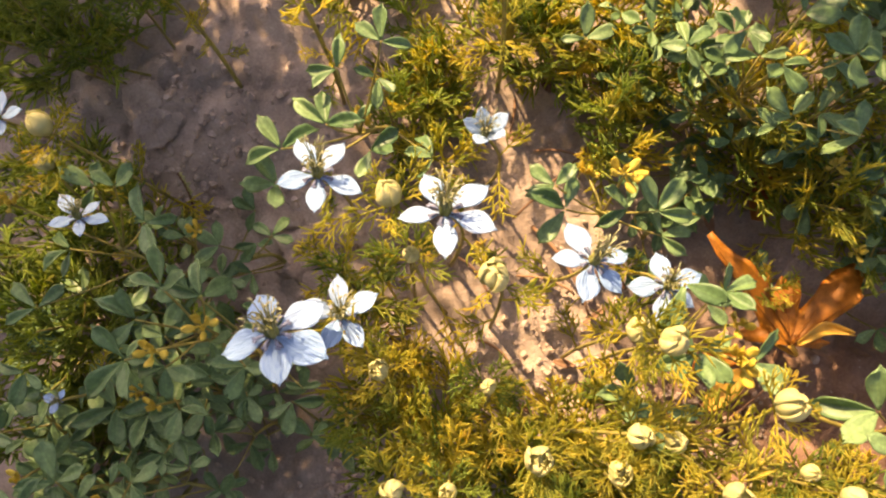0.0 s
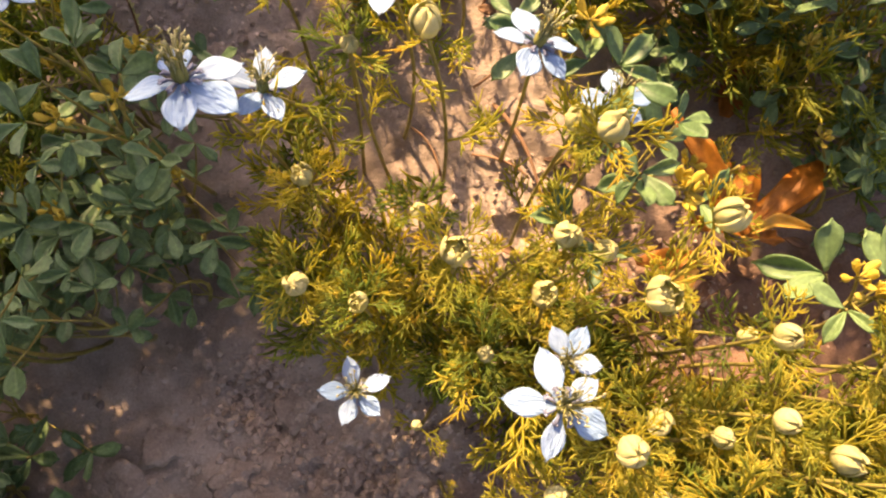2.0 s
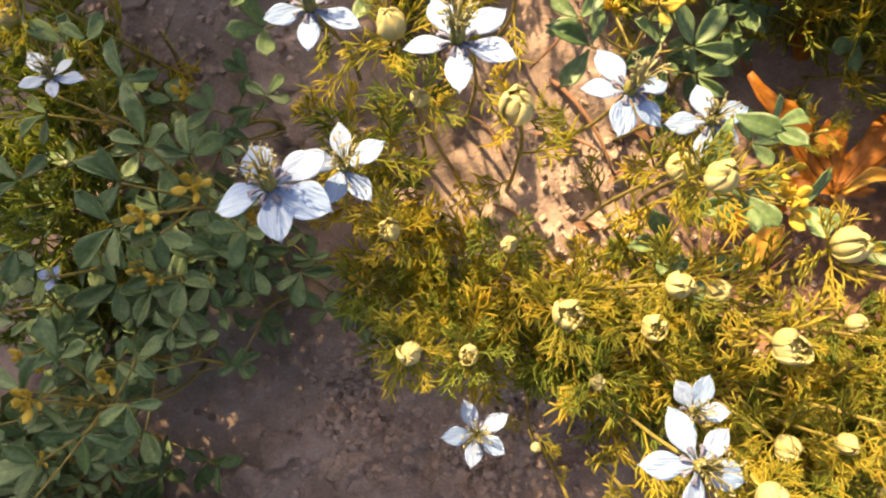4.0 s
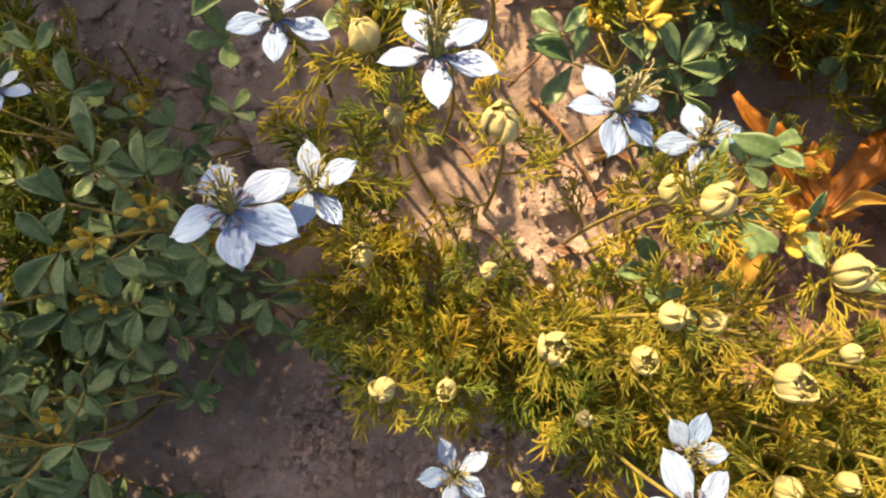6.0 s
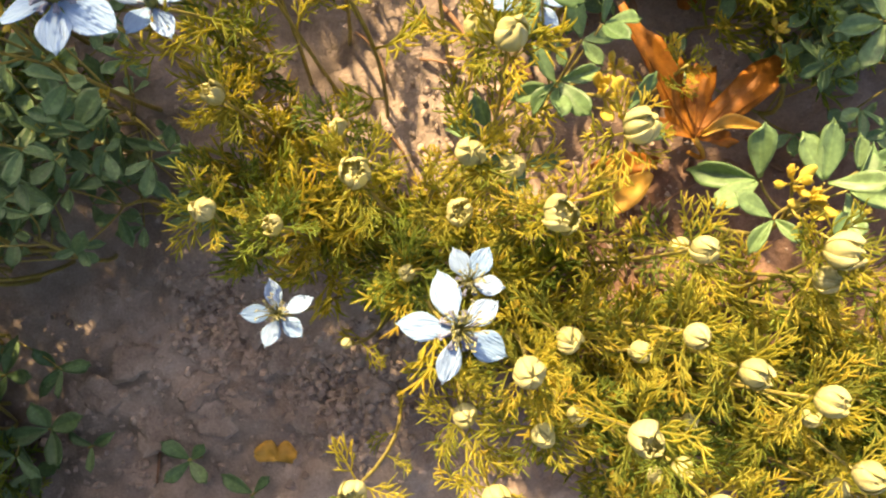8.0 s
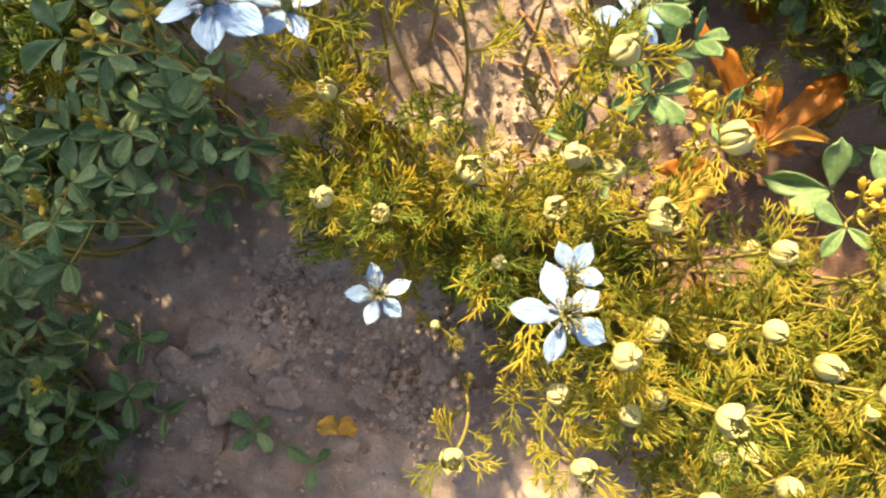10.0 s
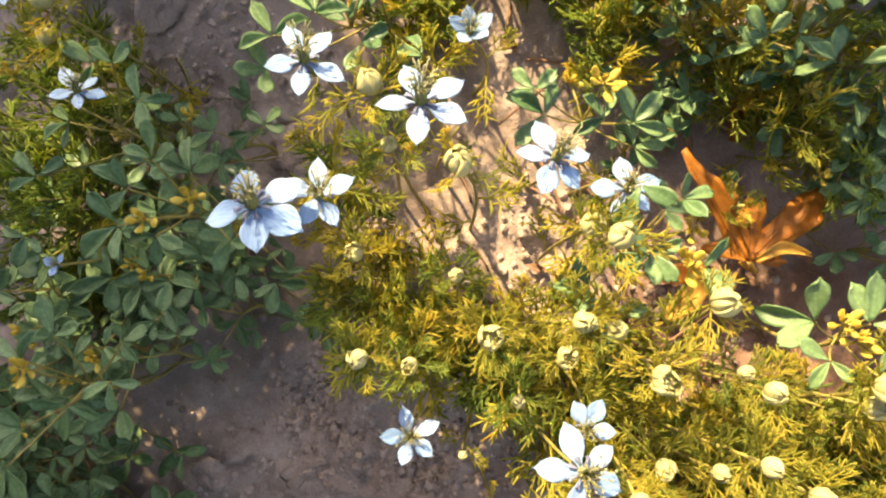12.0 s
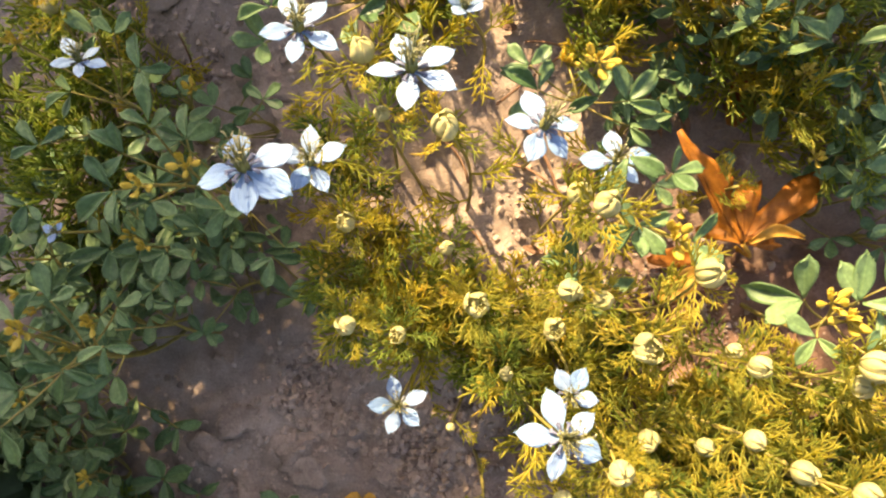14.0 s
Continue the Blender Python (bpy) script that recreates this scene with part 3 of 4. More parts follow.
for k, (x, y, z, r, gape) in enumerate(BUDS_BACK + BUDS_FRONT + BUDS_SIDE):
    toward = (Vector((0.05, 0.15)) - Vector((x, y))) * 0.12
    base = (x + toward.x + rng.uniform(-0.012, 0.012), y + toward.y + rng.uniform(-0.012, 0.012))
    p = nigella(base, "slender feathery-leaved plant with one pale unopened bud", "budding plants")
    tip = Vector((x, y, z)) - p.location
    stem_with_leaves(p, tip, (rng.uniform(-0.01, 0.01), rng.uniform(-0.01, 0.01), 0), 3 if k < 18 or x < 0.07 else 5, rng, 0.02 if x < 0.07 and y < 0.1 else 0.03)
    lean = (0.35 * (x - 0.05) / 0.15 + rng.uniform(-0.15, 0.15), 0.3 * (y - 0.15) / 0.15 + rng.uniform(-0.15, 0.15))
    add_bud(p, tip, r * (0.86 if k < 18 else 0.84), lean, gape, rng, 0 if r < 0.0038 else 3 if (x, y) in ((0.028, 0.212), (0.051, 0.030)) else 6)

for bx, by, tx, ty, tz in ((0.045, 0.372, 0.036, 0.331, 0.30), (-0.062, 0.372, -0.050, 0.337, 0.29), (-0.135, 0.385, -0.150, 0.402, 0.20), (0.188, 0.225, 0.192, 0.224, 0.17)):
    p = nigella((bx, by), "tall thin feathery sprig without a flower", "feathery undergrowth")
    stem_with_leaves(p, Vector((tx, ty, tz)) - p.location, (0.002, 0.002, 0), 9, rng, 0.022, 0.0014, 0.3, 1.0)

# centre x, y, half widths, plants, lowest and highest tip
LOW_THICKETS = [
    (0.028, 0.138, 0.046, 0.026, 9, 0.05, 0.10), (-0.02, 0.165, 0.03, 0.022, 5, 0.04, 0.09), (0.212, 0.042, 0.10, 0.05, 19, 0.05, 0.12),
    (0.075, 0.385, 0.045, 0.025, 7, 0.03, 0.06), (-0.25, 0.43, 0.09, 0.05, 24, 0.06, 0.14), (-0.255, 0.25, 0.05, 0.07, 16, 0.06, 0.13),
    (0.17, 0.345, 0.09, 0.05, 14, 0.04, 0.10),
]
EDGE_THICKETS = [
    (-0.03, 0.445, 0.075, 0.03, 10, 0.02, 0.05),
    (-0.014, 0.35, 0.022, 0.03, 8, 0.02, 0.05),
    (0.11, 0.37, 0.025, 0.04, 6, 0.03, 0.07), (0.25, 0.29, 0.06, 0.03, 11, 0.03, 0.09), (-0.225, 0.25, 0.04, 0.055, 11, 0.03, 0.09), (0.095, 0.12, 0.03, 0.03, 7, 0.05, 0.10),
    (-0.27, -0.06, 0.06, 0.06, 7, 0.03, 0.06), (0.30, 0.07, 0.05, 0.05, 10, 0.05, 0.11), (-0.055, 0.232, 0.012, 0.02, 3, 0.05, 0.09),
    (0.075, 0.155, 0.02, 0.015, 4, 0.04, 0.08), (0.235, 0.062, 0.07, 0.045, 13, 0.03, 0.07), (0.135, 0.115, 0.03, 0.02, 5, 0.02, 0.05), (-0.262, 0.15, 0.04, 0.05, 8, 0.02, 0.05),
]
for cx, cy, wx, wy, n, lo, hi in LOW_THICKETS + EDGE_THICKETS:
    for k in range(n):
        a, q = rng.uniform(0, 6.283), math.sqrt(rng.random())
        x, y = cx + wx * q * math.cos(a), cy + wy * q * math.sin(a)
        green = x < -0.1 or k % 3 == 0
        p = nigella((x, y), "low feathery green plant without flowers" if green else "low feathery yellow-green plant without flowers", "feathery undergrowth")
        tip = (rng.uniform(-0.03, 0.03), rng.uniform(-0.03, 0.03), rng.uniform(lo, hi))
        stem_with_leaves(p, tip, (rng.uniform(-0.008, 0.008), rng.uniform(-0.008, 0.008), 0), 8, rng, 0.036, 0.0009, 0.2, 1.0, GREEN_FEATHERS if green else FEATHERS)


# ---- clover-like plants ----
def clover(base, nodes, clusters, rng, label="leafy plant with blue-green three-part leaves", group="three-leaved plants", thick=0.0017):
    """nodes: x, y, z, bearing, leaflet length and, where some are lost, how many leaflets. clusters: x, y, z, size."""
    bx, by = base
    p = thing("clover_plant", (bx, by, soil(bx, by)), label, "clover plant", group)
    o = p.location
    ends = [Vector(n[:3]) for n in nodes]
    crown = sum(ends, Vector()) / len(ends) - o
    crown.z *= 0.85
    trunk = arc((0, 0, -0.012), crown, (rng.uniform(-0.015, 0.015), rng.uniform(-0.015, 0.015), 0), 7)
    part("stem", Geo().tube(trunk, [thick * (1 - 0.06 * i) for i in range(7)], 6).mesh("stem", STEM_M), p)
    for (x, y, z, yaw, size, *few), end in zip(nodes, ends):
        end = end - o
        s = min(0.97, max(0.25, (end.z - 0.03) / max(0.02, crown.z)))
        i = min(5, int(s * 6))
        a = trunk[i].lerp(trunk[i + 1], s * 6 - i)
        leaf = part("leaf", Geo().tube(arc(a, end, (0, 0, -0.004), 5), [0.0008, 0.0007, 0.0006, 0.0006, 0.0005], 5).mesh("petiole", STEM_M), p)
        for off, sc in ((0, 1.0), (72, 0.92), (-72, 0.92))[:few[0] if few else 3]:
            part("leaflet", rng.choice(LEAFLETS), leaf, turned(end, yaw + off + rng.uniform(-20, 20), rng.uniform(-18, 34), rng.uniform(-32, 32), 1.22 * size * sc * rng.uniform(0.85, 1.15)))
    for x, y, z, size in clusters:
        c = Vector((x, y, z)) - o
        a = trunk[-2]
        add_floret_head(p, c, size, rng)
        part("stalk", Geo().tube(arc(a, c, (0, 0, 0.003), 5), [0.0008] * 5, 5).mesh("stalk", STEM_M), p)
    return p


rng = random.Random(77)
clover((-0.115, 0.215), [
    (-0.120, 0.221, 0.243, 95, 0.0158), (-0.108, 0.219, 0.225, 80, 0.0172), (-0.133, 0.207, 0.238, 160, 0.0145),
    (-0.137, 0.189, 0.236, 200, 0.0182), (-0.123, 0.186, 0.225, 250, 0.015), (-0.090, 0.186, 0.210, 260, 0.0145),
    (-0.115, 0.2, 0.19, 20, 0.015), (-0.135, 0.23, 0.17, 120, 0.015)],
    [(-0.103, 0.204, 0.235, 0.006), (-0.126, 0.193, 0.233, 0.0065)], rng, "leafy plant with blue-green three-part leaves and yellow florets")
clover((-0.165, 0.255), [
    (-0.166, 0.282, 0.200, 70, 0.0145), (-0.149, 0.262, 0.200, 20, 0.0165), (-0.182, 0.285, 0.190, 150, 0.015),
    (-0.198, 0.253, 0.180, 200, 0.014), (-0.220, 0.222, 0.170, 120, 0.016), (-0.17, 0.24, 0.14, 260, 0.014)],
    [(-0.228, 0.277, 0.190, 0.006)], rng)
clover((-0.03, 0.335), [
    (-0.072, 0.293, 0.222, 130, 0.0178), (-0.078, 0.280, 0.206, 205, 0.0168), (-0.043, 0.292, 0.256, 85, 0.0158),
    (-0.038, 0.317, 0.260, 160, 0.0128), (-0.017, 0.327, 0.266, 80, 0.0118), (-0.029, 0.354, 0.170, 250, 0.0144),
    (0.003, 0.304, 0.172, 180, 0.015), (-0.030, 0.299, 0.200, -25, 0.0145), (-0.038, 0.312, 0.200, 120, 0.012)],
    [(-0.037, 0.319, 0.190, 0.007)], rng, "leafy plant with grey-green three-part leaves and one pale yellow floret cluster")
clover((0.115, 0.285), [
    (0.072, 0.264, 0.200, 150, 0.0182), (0.107, 0.266, 0.190, 135, 0.0176), (0.123, 0.265, 0.187, 50, 0.0198),
    (0.126, 0.253, 0.180, 15, 0.015), (0.066, 0.274, 0.210, 120, 0.013)],
    [(0.104, 0.282, 0.200, 0.0075), (0.091, 0.296, 0.160, 0.006)], rng, "leafy plant with bright three-part leaves and yellow florets")
clover((0.118, 0.200), [
    (0.1062, 0.2130, 0.275, 262, 0.0165, 2), (0.135, 0.214, 0.240, 20, 0.013), (0.094, 0.171, 0.227, 175, 0.0158),
    (0.110, 0.161, 0.220, 260, 0.014), (0.117, 0.187, 0.250, 300, 0.014), (0.148, 0.182, 0.232, -10, 0.0155),
    (0.128, 0.209, 0.235, 30, 0.0135), (0.118, 0.185, 0.248, 200, 0.0146)],
    [(0.135, 0.182, 0.250, 0.0075), (0.143, 0.200, 0.230, 0.0055)], rng, "shaded leafy plant with dark green three-part leaves")
clover((0.225, 0.165), [
    (0.207, 0.159, 0.222, 158, 0.0208), (0.232, 0.159, 0.225, 70, 0.0192), (0.243, 0.157, 0.222, -10, 0.0185),
    (0.205, 0.141, 0.240, 235, 0.0145), (0.229, 0.135, 0.236, -30, 0.014), (0.26, 0.17, 0.2, 30, 0.017)],
    [(0.219, 0.158, 0.225, 0.007), (0.226, 0.150, 0.225, 0.007)], rng, "pale leafy plant with three-part leaves and yellow florets")
clover((0.19, 0.315), [
    (0.216, 0.292, 0.222, 150, 0.0162), (0.168, 0.333, 0.228, 90, 0.0142), (0.125, 0.329, 0.250, 20, 0.012),
    (0.203, 0.322, 0.250, 170, 0.018), (0.088, 0.360, 0.200, 90, 0.0135), (0.128, 0.372, 0.200, 60, 0.012),
    (0.181, 0.344, 0.250, 20, 0.015), (0.170, 0.306, 0.180, 100, 0.0165), (0.153, 0.327, 0.170, 200, 0.0157),
    (0.223, 0.273, 0.150, 170, 0.0165)], [(0.263, 0.279, 0.150, 0.006)], rng)
clover((-0.18, 0.115), [
    (-0.190, 0.131, 0.190, 95, 0.0172), (-0.152, 0.109, 0.200, 275, 0.0145), (-0.152, 0.130, 0.190, 40, 0.014),
    (-0.195, 0.119, 0.210, 150, 0.015), (-0.179, 0.094, 0.190, 250, 0.0165), (-0.208, 0.079, 0.180, 200, 0.0195),
    (-0.203, 0.062, 0.200, 250, 0.023)], [(-0.191, 0.115, 0.212, 0.0065), (-0.166, 0.120, 0.190, 0.005)], rng, "shaded leafy plant with blue-green three-part leaves")

clover((0.052, 0.384), [
    (0.060, 0.415, 0.42, 60, 0.02), (0.030, 0.420, 0.44, 150, 0.02), (0.075, 0.405, 0.40, 10, 0.021), (0.050, 0.430, 0.38, 90, 0.02),
    (0.020, 0.425, 0.36, 190, 0.02), (0.090, 0.425, 0.37, -20, 0.02), (0.045, 0.425, 0.46, 250, 0.02)],
    [], rng, "tall three-leaved plant with a thick yellow-green stem", thick=0.0034)

# centre x, y, half widths, plants, leaves each, lowest and highest leaf, leaflet length
CLOVER_BEDS = [
    (0.20, 0.345, 0.10, 0.045, 9, 6, 0.03, 0.11, 0.012), (-0.21, 0.11, 0.06, 0.06, 6, 5, 0.05, 0.15, 0.015), (-0.15, 0.17, 0.05, 0.035, 2, 5, 0.03, 0.10, 0.017),
    (-0.22, 0.21, 0.05, 0.05, 4, 4, 0.04, 0.10, 0.016), (0.30, 0.235, 0.05, 0.05, 4, 4, 0.03, 0.10, 0.017), (-0.235, 0.02, 0.05, 0.05, 5, 5, 0.02, 0.09, 0.016),
    (0.15, 0.285, 0.03, 0.02, 3, 5, 0.02, 0.05, 0.014), (-0.07, 0.165, 0.03, 0.025, 1, 4, 0.03, 0.08, 0.015), (0.30, 0.38, 0.08, 0.05, 6, 6, 0.05, 0.13, 0.018),
    (0.185, 0.335, 0.075, 0.04, 2, 7, 0.05, 0.13, 0.013), (0.29, 0.31, 0.05, 0.05, 4, 6, 0.05, 0.13, 0.014), (0.24, 0.295, 0.05, 0.025, 3, 6, 0.02, 0.08, 0.012), (0.285, 0.235, 0.035, 0.04, 4, 6, 0.02, 0.07, 0.015),
    (-0.165, 0.25, 0.06, 0.045, 2, 6, 0.02, 0.09, 0.013), (-0.115, 0.195, 0.04, 0.025, 2, 6, 0.03, 0.09, 0.013),
    (-0.235, 0.11, 0.05, 0.06, 5, 7, 0.03, 0.12, 0.014), (-0.16, 0.15, 0.05, 0.03, 3, 6, 0.02, 0.08, 0.014), (-0.265, 0.0, 0.05, 0.07, 7, 8, 0.02, 0.09, 0.015), (-0.22, -0.11, 0.09, 0.04, 6, 7, 0.01, 0.05, 0.015),
]
# beds mostly out of view, added to cast shade on the soil before them
SHADING_BEDS = [
    (0.22, 0.475, 0.13, 0.035, 8, 10, 0.06, 0.24, 0.015), (0.16, 0.432, 0.06, 0.012, 4, 8, 0.20, 0.28, 0.015), (0.30, 0.42, 0.06, 0.03, 5, 9, 0.06, 0.2, 0.015),
    (-0.23, 0.555, 0.08, 0.045, 11, 10, 0.08, 0.28, 0.024), (-0.172, 0.168, 0.03, 0.03, 4, 7, 0.05, 0.12, 0.0145),
]
for cx, cy, wx, wy, n, leaves, lo, hi, size in CLOVER_BEDS + SHADING_BEDS:
    for k in range(n):
        a, q = rng.uniform(0, 6.283), math.sqrt(rng.random())
        bx, by = cx + wx * q * math.cos(a), cy + wy * q * math.sin(a)
        g = lie(bx, by)
        nodes = [(bx + rng.gauss(0, 0.018), by + rng.gauss(0, 0.018), g + rng.uniform(lo, hi), rng.uniform(0, 360), size * rng.uniform(0.8, 1.2)) for _ in range(leaves)]
        yel = [(bx + rng.gauss(0, 0.01), by + rng.gauss(0, 0.01), g + hi * 0.95, 0.005)] if k % 4 == 0 else []
        clover((bx, by), nodes, yel, rng)
# extra plant set up-sun to keep a stray bright spot off the soil
clover((-0.199, 0.106), [(-0.198, 0.110, 0.070, 80, 0.014), (-0.206, 0.110, 0.062, 190, 0.014), (-0.194, 0.116, 0.076, -30, 0.014), (-0.200, 0.117, 0.068, 130, 0.014)],
       [], random.Random(5), "small three-leaved plant added to block a stray sun fleck")


# ---- dry leaves and litter ----
def lobed_leaf():
    """A big dry leaf with pointed lobes, its stalk at the origin."""
    lobes = ((125, 6, 0.056), (116, 10, 0.022), (57, 5, 0.022), (47, 8, 0.052), (34, 6, 0.018), (90, 18, 0.022), (104, 4, 0.012), (74, 4, 0.018), (160, 14, 0.010), (4, 9, 0.008))

    def reach(a):
        return 0.02 + sum(h * math.exp(-(((a - c) / w) ** 2)) for c, w, h in lobes)

    def fn(u, v):
        a = 82 + u * 88
        r = reach(a) * v * (1 + 0.16 * v * noise.noise(Vector((a * 0.16, 0.7, 0))))
        x, y = r * math.cos(radians(a)), r * math.sin(radians(a))
        fold = 0.012 * math.exp(-(((a - 122) / 14) ** 2)) + 0.014 * math.exp(-(((a - 38) / 15) ** 2))
        crease = 0.011 * noise.fractal(Vector((x, y, 0.3)) * 45, 0.9, 2.0, 4) * v
        return (x, y, fold * v + 1.4 * r * r - 0.004 * v + crease)

    p = thing("dry_leaf", (0.206, 0.194, soil(0.206, 0.194) + 0.054), "large curled orange-brown dry lobed leaf on its bent stalk", "dry leaf", "fallen leaves")
    small = Matrix.Scale(0.91, 4)
    part("blade", Geo().sheet(fn, 89, 10, 0.0006).mesh("blade", DRY_M), p, small)
    edge = lambda u, v: (0.002 + 0.034 * v, 0.001 + 0.009 * math.sin(2.6 * v) + u * 0.0042 * math.sin(math.pi * (0.12 + 0.8 * v)), 0.006 + 0.004 * u * u + 0.003 * math.sin(7 * v))
    part("curled_edge", Geo().sheet(edge, 6, 10, 0.0006).mesh("curled_edge", AMBER_M), p, small, "pale amber upturned edge of the leaf")
    for a in (126, 104, 88, 70, 50, 36):
        spine = [Vector(fn((a - 82) / 88, v / 7)) + Vector((0, 0, 0.0006)) for v in range(8)]
        part("vein", Geo().tube(spine, [0.0007 - 0.00007 * i for i in range(8)], 5).mesh("vein", DRY_M), p, small)
    part("stalk", Geo().tube(arc((0, 0, 0.001), (0.012, 0.012, -0.066), (0.008, -0.01, 0.006), 6), [0.0016, 0.0015, 0.0014, 0.0014, 0.0016, 0.002], 6).mesh("stalk", AMBER_M), p)


def simple_leaf(name, place, yaw, length, width, material, label, lift=0.0, curl=0.2, pitch=0.0, category="dry leaf", group="fallen leaves"):
    def fn(u, v):
        w = width * 0.5 * math.sin(math.pi * (0.06 + 0.9 * v)) ** 0.8
        return (u * w, length * v, curl * (abs(u) * w) + curl * 0.4 * length * (v - 0.5) ** 2 + 0.04 * length * math.sin(6 * v + u))

    x, y = place
    ob = new(name, Geo().sheet(fn, 7, 10, 0.0006).mesh(name, material))
    ob.matrix_basis = turned((x, y, soil(x, y) + lift), yaw, pitch)
    return tagged(ob, label, category, group)


lobed_leaf()
simple_leaf("dry_leaf", (0.170, 0.158), 43, 0.036, 0.017, AMBER_M, "narrow amber dry leaf lying in the sun", 0.016, 0.3, 12)
simple_leaf("dry_leaf", (0.162, 0.185), 10, 0.042, 0.014, DRY_M, "narrow orange-brown dry leaf lying on the soil", 0.008, 0.3, 3)
def two_lobed_leaf():
    geo = Geo()
    for side in (-1, 1):
        def fn(u, v, side=side):
            w = 0.0075 * math.sin(math.pi * (0.08 + 0.88 * v)) ** 0.6
            return (side * (-0.0008 + 0.0155 * v), u * w + 0.002 * math.sin(5 * v) + 0.004 * v, 0.003 * v * v + 0.0015 * math.cos(4 * u + side) + 0.001 * math.sin(9 * v))
        geo.sheet(fn, 8, 9, 0.0006)
    ob = new("dry_leaf", geo.mesh("dry_leaf", AMBER_M))
    ob.location = (-0.030, -0.015, soil(-0.030, -0.015) + 0.004)
    tagged(ob, "small amber-yellow two-lobed fallen leaf on the soil", "dry leaf", "fallen leaves")


two_lobed_leaf()
simple_leaf("dry_leaf", (0.205, 0.275), 75, 0.042, 0.02, DRY_M, "orange-brown dry leaf lying among the stems", 0.006, 0.7, 14)

# x, y, leaf length, leaves
SEEDLINGS = [
    (-0.086, -0.024, 0.022, 4), (-0.215, 0.032, 0.024, 4), (-0.185, -0.006, 0.024, 4), (-0.157, -0.015, 0.021, 3),
    (-0.204, -0.036, 0.022, 4), (-0.043, -0.042, 0.021, 3), (-0.182, 0.037, 0.022, 3),
]


def seedling(x, y, reach, leaves, rng):
    """A short-stemmed young plant with a few broad leaves."""
    p = thing("seedling", (x, y, soil(x, y)), "young green seedling with broad leaves close to the soil", "seedling", "seedlings in the field")
    top = Vector((rng.uniform(-0.004, 0.004), rng.uniform(-0.004, 0.004), reach * 0.8))
    part("stem", Geo().tube(arc((0, 0, -0.008), top, (0.002, 0.001, 0), 5), [0.0011, 0.001, 0.0009, 0.0009, 0.0008], 5).mesh("stem", STEM_M), p)
    yaw = rng.uniform(0, 360)
    for k in range(leaves):
        yaw += 360 / leaves + rng.uniform(-25, 25)
        part("leaf", rng.choice(LEAFLETS), p, turned(top * rng.uniform(0.7, 1.0), yaw, rng.uniform(0, 35), rng.uniform(-20, 20), reach * rng.uniform(0.8, 1.25)))


for x, y, reach, leaves in SEEDLINGS:
    seedling(x, y, reach, leaves, rng)
for k in range(40):
    x, y = rng.uniform(0.06, 0.3), rng.uniform(0.12, 0.4)
    simple_leaf("leaf_litter", (x, y), rng.uniform(0, 360), rng.uniform(0.008, 0.022), rng.uniform(0.003, 0.009), LITTER_M, "brown scrap of dry leaf on the soil", 0.004, 0.4, rng.uniform(0, 15), "dry leaf", "scraps of litter")
for k in range(16):
    x, y = rng.uniform(0.02, 0.28), rng.uniform(0.1, 0.36)
    a, ln = rng.uniform(0, 6.283), rng.uniform(0.03, 0.08)
    ob = new("dry_twig", Geo().tube(arc((0, 0, 0), (ln * math.cos(a), ln * math.sin(a), 0.004), (0.003, 0.003, 0.002), 6), [0.0009] * 6, 5).mesh("dry_twig", LITTER_M))
    ob.location = (x, y, soil(x, y) + 0.003)
    tagged(ob, "thin dry brown stalk lying on the soil", "twig", "dry stalks")


stick = new("dry_twig", Geo().tube(arc((0, 0.024, 0.003), (0.003, -0.022, 0.004), (0.0015, 0, 0.001), 6), [0.0013, 0.0012, 0.0012, 0.0011, 0.001, 0.0008], 6).mesh("dry_twig", LITTER_M))
stick.location = (-0.119, -0.020, soil(-0.119, -0.020) + 0.001)
tagged(stick, "thin dark dry twig half sunk in the soil", "twig", "dry stalks")


# long thin brown rod, bowed across the open soil
thin_rod = new("dry_twig", Geo().tube(arc((0, 0, 0), (0.034, -0.062, 0.004), (0.004, 0.003, 0.004), 8), [0.0014, 0.0015, 0.0014, 0.0013, 0.0012, 0.0011, 0.001, 0.0008], 6).mesh("dry_twig", LITTER_M))
thin_rod.location = (0.066, 0.279, soil(0.066, 0.279) + 0.003)
tagged(thin_rod, "long thin brown rod lying on bare soil", "twig", "dry stalks")


def seed_spike():
    """A thin dead grass stalk with a pale spike of scales."""
    rng = random.Random(4)
    p = thing("grass_spike", (-0.175, 0.300, soil(-0.175, 0.300)), "dead grass stalk with a pale dry seed spike", "grass")
    stalk = arc((0, 0, -0.006), (0.010, 0.014, 0.055), (0.003, 0.0, 0.003), 8)
    part("stalk", Geo().tube(stalk, [0.0007] * 8, 5).mesh("stalk", LITTER_M), p)
    scale = Geo().sheet(lambda u, v: (u * 0.22 * math.sin(math.pi * (0.08 + 0.86 * v)), v, 0.12 * v + 0.1 * u * u), 4, 6, 0.04).mesh("scale", SEPAL_M)
    for k in range(13):
        i = 3 + k * 0.3
        at = stalk[int(i)].lerp(stalk[min(7, int(i) + 1)], i - int(i))
        part("scale", scale, p, turned(at, 57 + (35 if k % 2 else -35) + rng.uniform(-12, 12), rng.uniform(20, 45), rng.uniform(-40, 40), rng.uniform(0.004, 0.006)))


seed_spike()


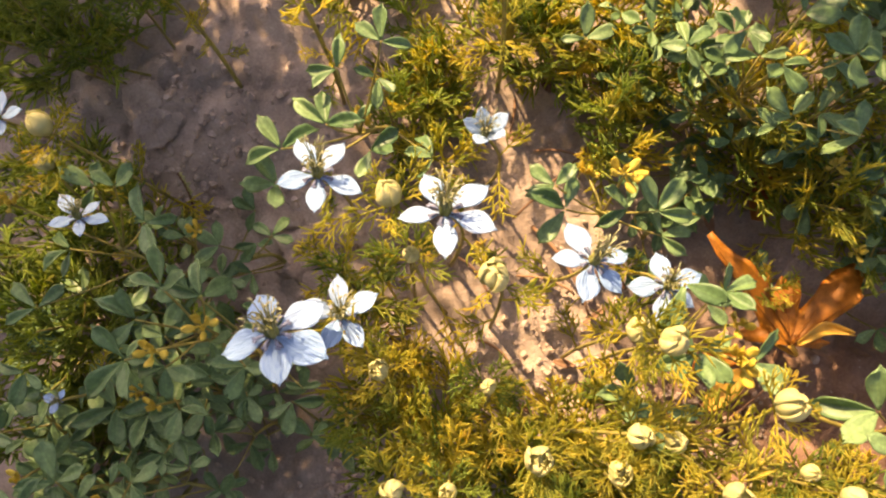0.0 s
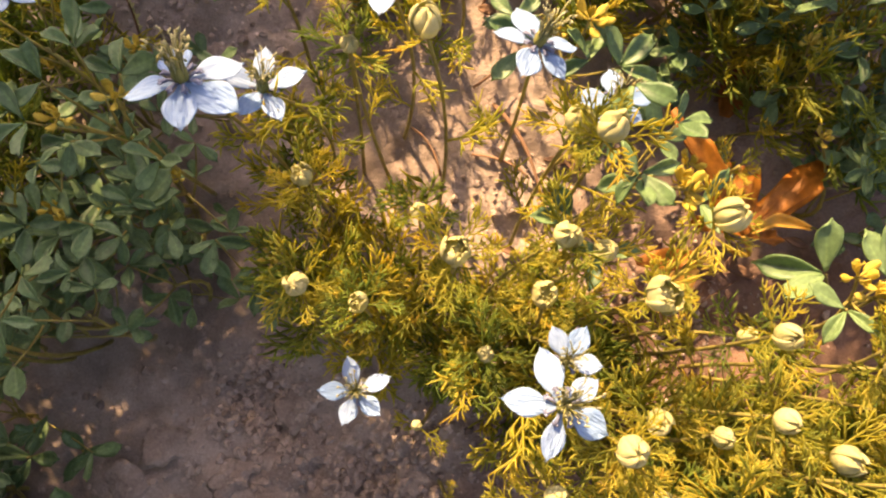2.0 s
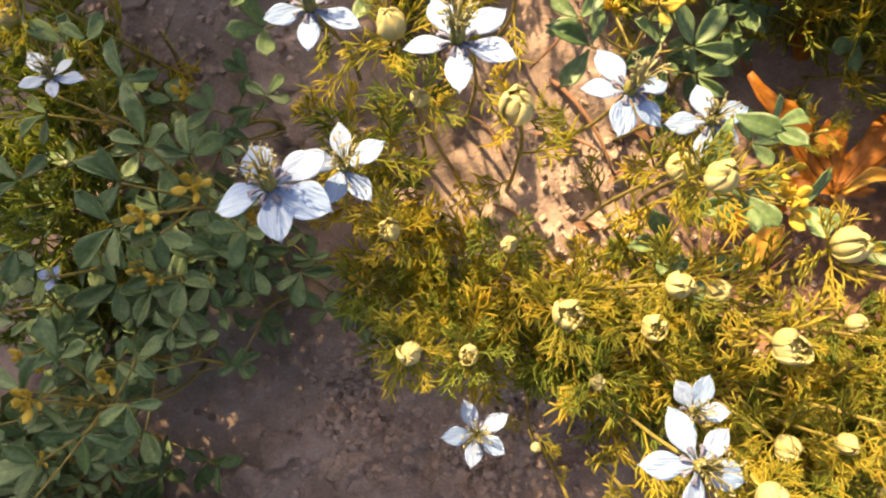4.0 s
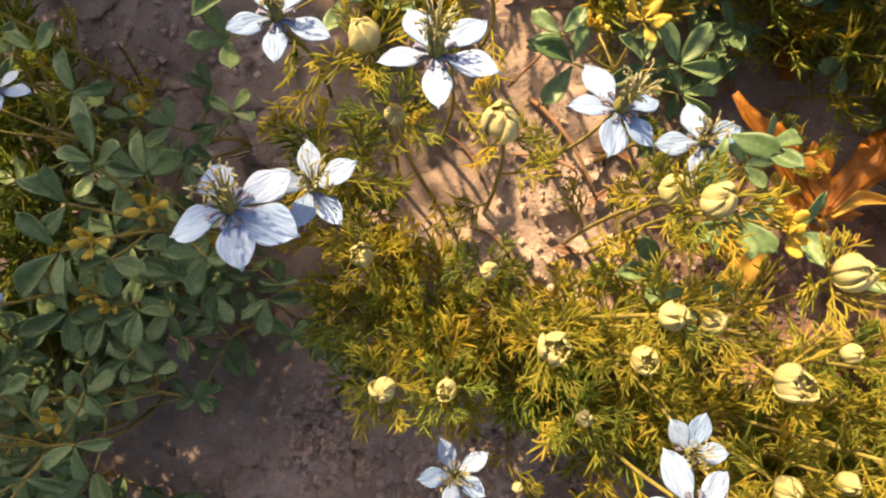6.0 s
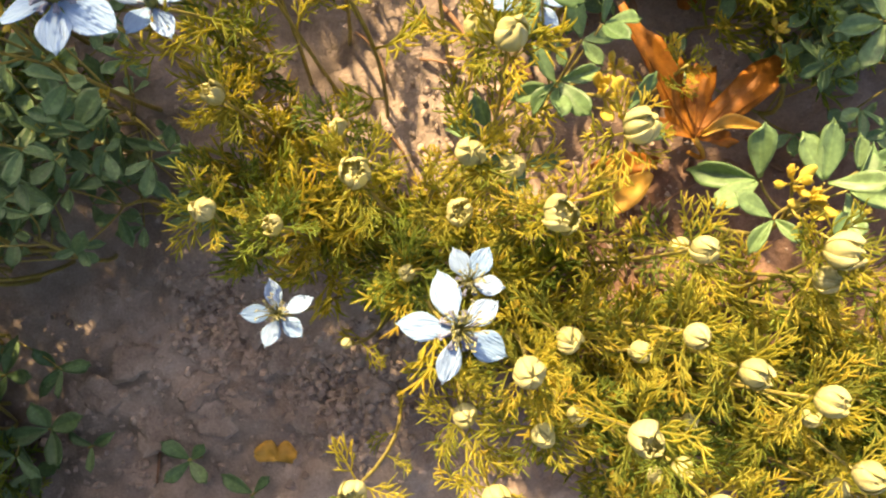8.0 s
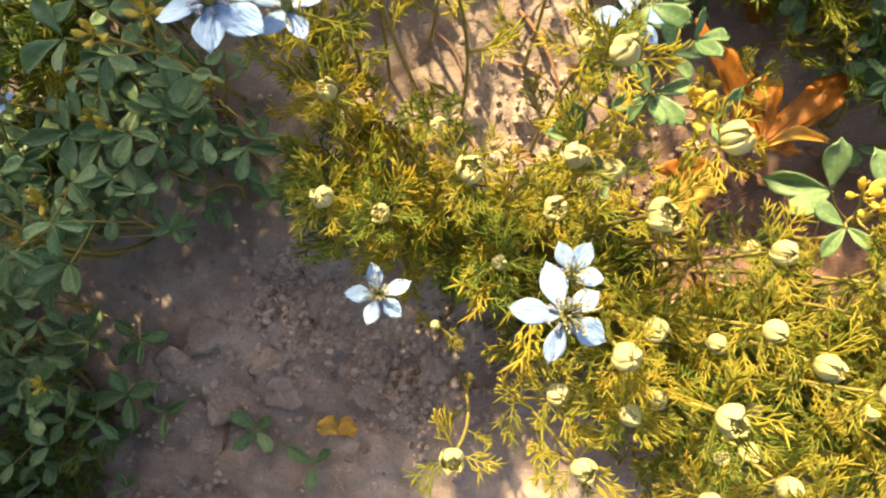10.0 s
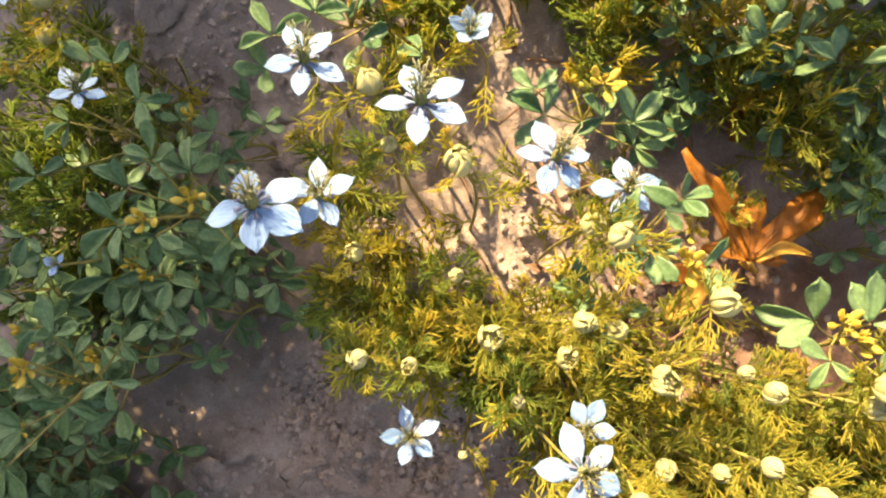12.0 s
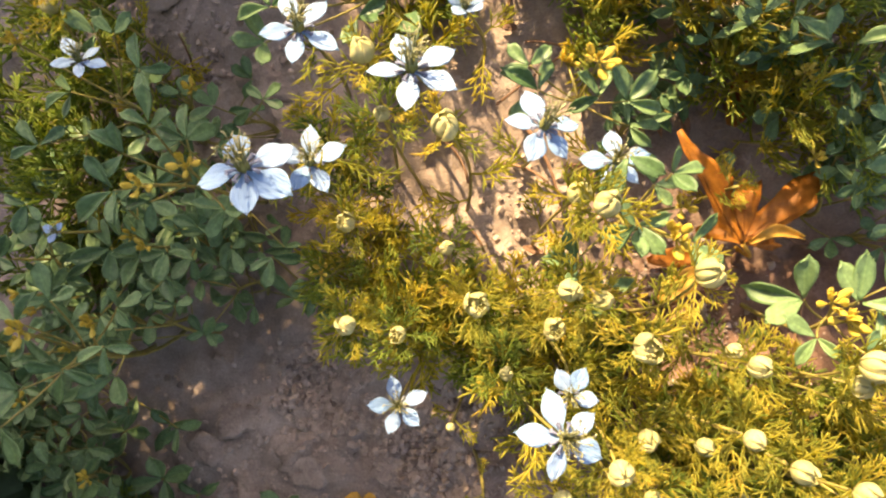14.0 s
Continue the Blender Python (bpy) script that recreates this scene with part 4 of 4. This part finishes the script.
# ---- unseen hedges and a young tree, added beside the plot to shade parts of it ----
def add_leaf(geo, c, rng, ln, w):
    turn = Euler((rng.uniform(-1, 1), rng.uniform(-1, 1), rng.uniform(0, 6.3))).to_matrix()
    i = len(geo.v)
    geo.v += [c + turn @ Vector(v) for v in ((0, 0, 0), (w, ln * 0.45, 0.004), (0, ln, 0), (-w, ln * 0.45, 0.004), (0, ln * 0.5, -0.003))]
    geo.f += [(i, i + 1, i + 4), (i + 1, i + 2, i + 4), (i + 2, i + 3, i + 4), (i + 3, i, i + 4)]


def hedge(x0, y0, yaw, half, tall, count):
    rng = random.Random(14)
    p = thing("hedge", (x0, y0, lie(x0, y0)), "unseen dense dark green leafy hedge, added to block light on the plot", "hedge", "hedges round the plot")
    p.rotation_euler[2] = radians(yaw)
    leaves = Geo()
    for k in range(count):
        h = tall * 1.1 * rng.random()
        x = rng.gauss(0, 0.05) + 0.03 * math.sin(9 * h)
        y = rng.uniform(-half, half)
        if abs(x) > 0.12 or h > tall * (1 + 0.1 * noise.noise(Vector((y * 9, 0.3, 0.2)))):
            continue
        add_leaf(leaves, Vector((x, y, h)), rng, rng.uniform(0.03, 0.05), rng.uniform(0.01, 0.018))
    tagged(part("foliage", leaves.mesh("foliage", SHRUB_M), p), kind="stuff")
    for k in range(6):
        y = (k - 2.5) * half / 3
        part("stem", Geo().tube(arc((0, y, -0.02), (rng.uniform(-0.05, 0.05), y, tall * 0.8), (0.01, 0.01, 0), 6), [0.006, 0.0055, 0.005, 0.004, 0.003, 0.002], 6).mesh("stem", LITTER_M), p)


# two added to block sky at the lower left, one sun at the right
hedge(-0.41, -0.23, 0, 0.3, 0.82, 9500)
hedge(-0.26, -0.29, 90, 0.26, 0.75, 7500)
hedge(0.34, 0.66, 90, 0.26, 0.29, 1500)


# added out of view; leaves are kept only where their shadow is wanted
def shade_tree():
    rng = random.Random(9)
    along, across = Vector((math.sin(SUN_AZ), math.cos(SUN_AZ), 0)), Vector((math.cos(SUN_AZ), -math.sin(SUN_AZ), 0))
    reach = 1 / math.tan(SUN_ELEV)
    foot = along * 1.45 + across * -0.45
    foot_z = lie(foot.x, foot.y)
    p = thing("unseen_shade_tree", (foot.x, foot.y, foot_z), "unseen young leafy tree, added to shade the left of the plot", "tree")
    leaves, count = Geo(), 0
    while count < 9000:
        s, q, h = rng.uniform(0.7, 2.3), rng.uniform(-1.05, 0.14), rng.uniform(0.75, 1.5)
        a = s - reach * (h + foot_z)
        rough = 0.05 * noise.noise(Vector((a * 7, q * 7, 2.0))) + 0.02 * noise.noise(Vector((a * 23, q * 23, 5.0)))
        inner = min(0.05 + 0.014 * max(0.0, 1 - ((a - 0.03) / 0.09) ** 2) + rough - q, a + 0.075 + 0.06 * min(1.0, max(0.0, 0.03 - q) * 20) + rough, 0.75 + rough - a)
        if inner < rng.uniform(0.0, 0.035):
            continue
        # holes in the added crown let sun through to the left plants and flowers
        gap = 0.0 if -0.083 < q < -0.04 and 0.075 < a < 0.14 else 0.99 if -0.18 < q < 0.012 and 0.06 < a < 0.38 else 0.95 if -0.02 < q < 0.07 and -0.12 < a < -0.055 else 0.0
        if rng.random() < gap:
            continue
        if ((s - 1.5) / 0.8) ** 2 + ((q + 0.45) / 0.7) ** 4 + ((h - 1.12) / 0.4) ** 2 > 1.3:
            continue
        count += 1
        c = along * s + across * q + Vector((0, 0, h)) - foot
        add_leaf(leaves, c, rng, rng.uniform(0.04, 0.075), rng.uniform(0.015, 0.026))
    tagged(part("crown", leaves.mesh("crown", SHRUB_M), p), kind="stuff")
    part("trunk", Geo().tube(arc((0, 0, -0.03), (0, 0, 0.95), along * 0.03, 7), [0.024 - 0.0015 * i for i in range(7)], 8).mesh("trunk", LITTER_M), p)
    for k in range(9):
        w = k * 2.4
        end = Vector((0, 0, 1.1 + 0.03 * k)) + along * (0.45 * math.cos(w)) + across * (0.4 * math.sin(w))
        part("limb", Geo().tube(arc((0, 0, 0.6 + 0.03 * k), end, (0, 0, 0.05), 7), [0.010 - 0.0012 * i for i in range(7)], 6).mesh("limb", LITTER_M), p)


shade_tree()
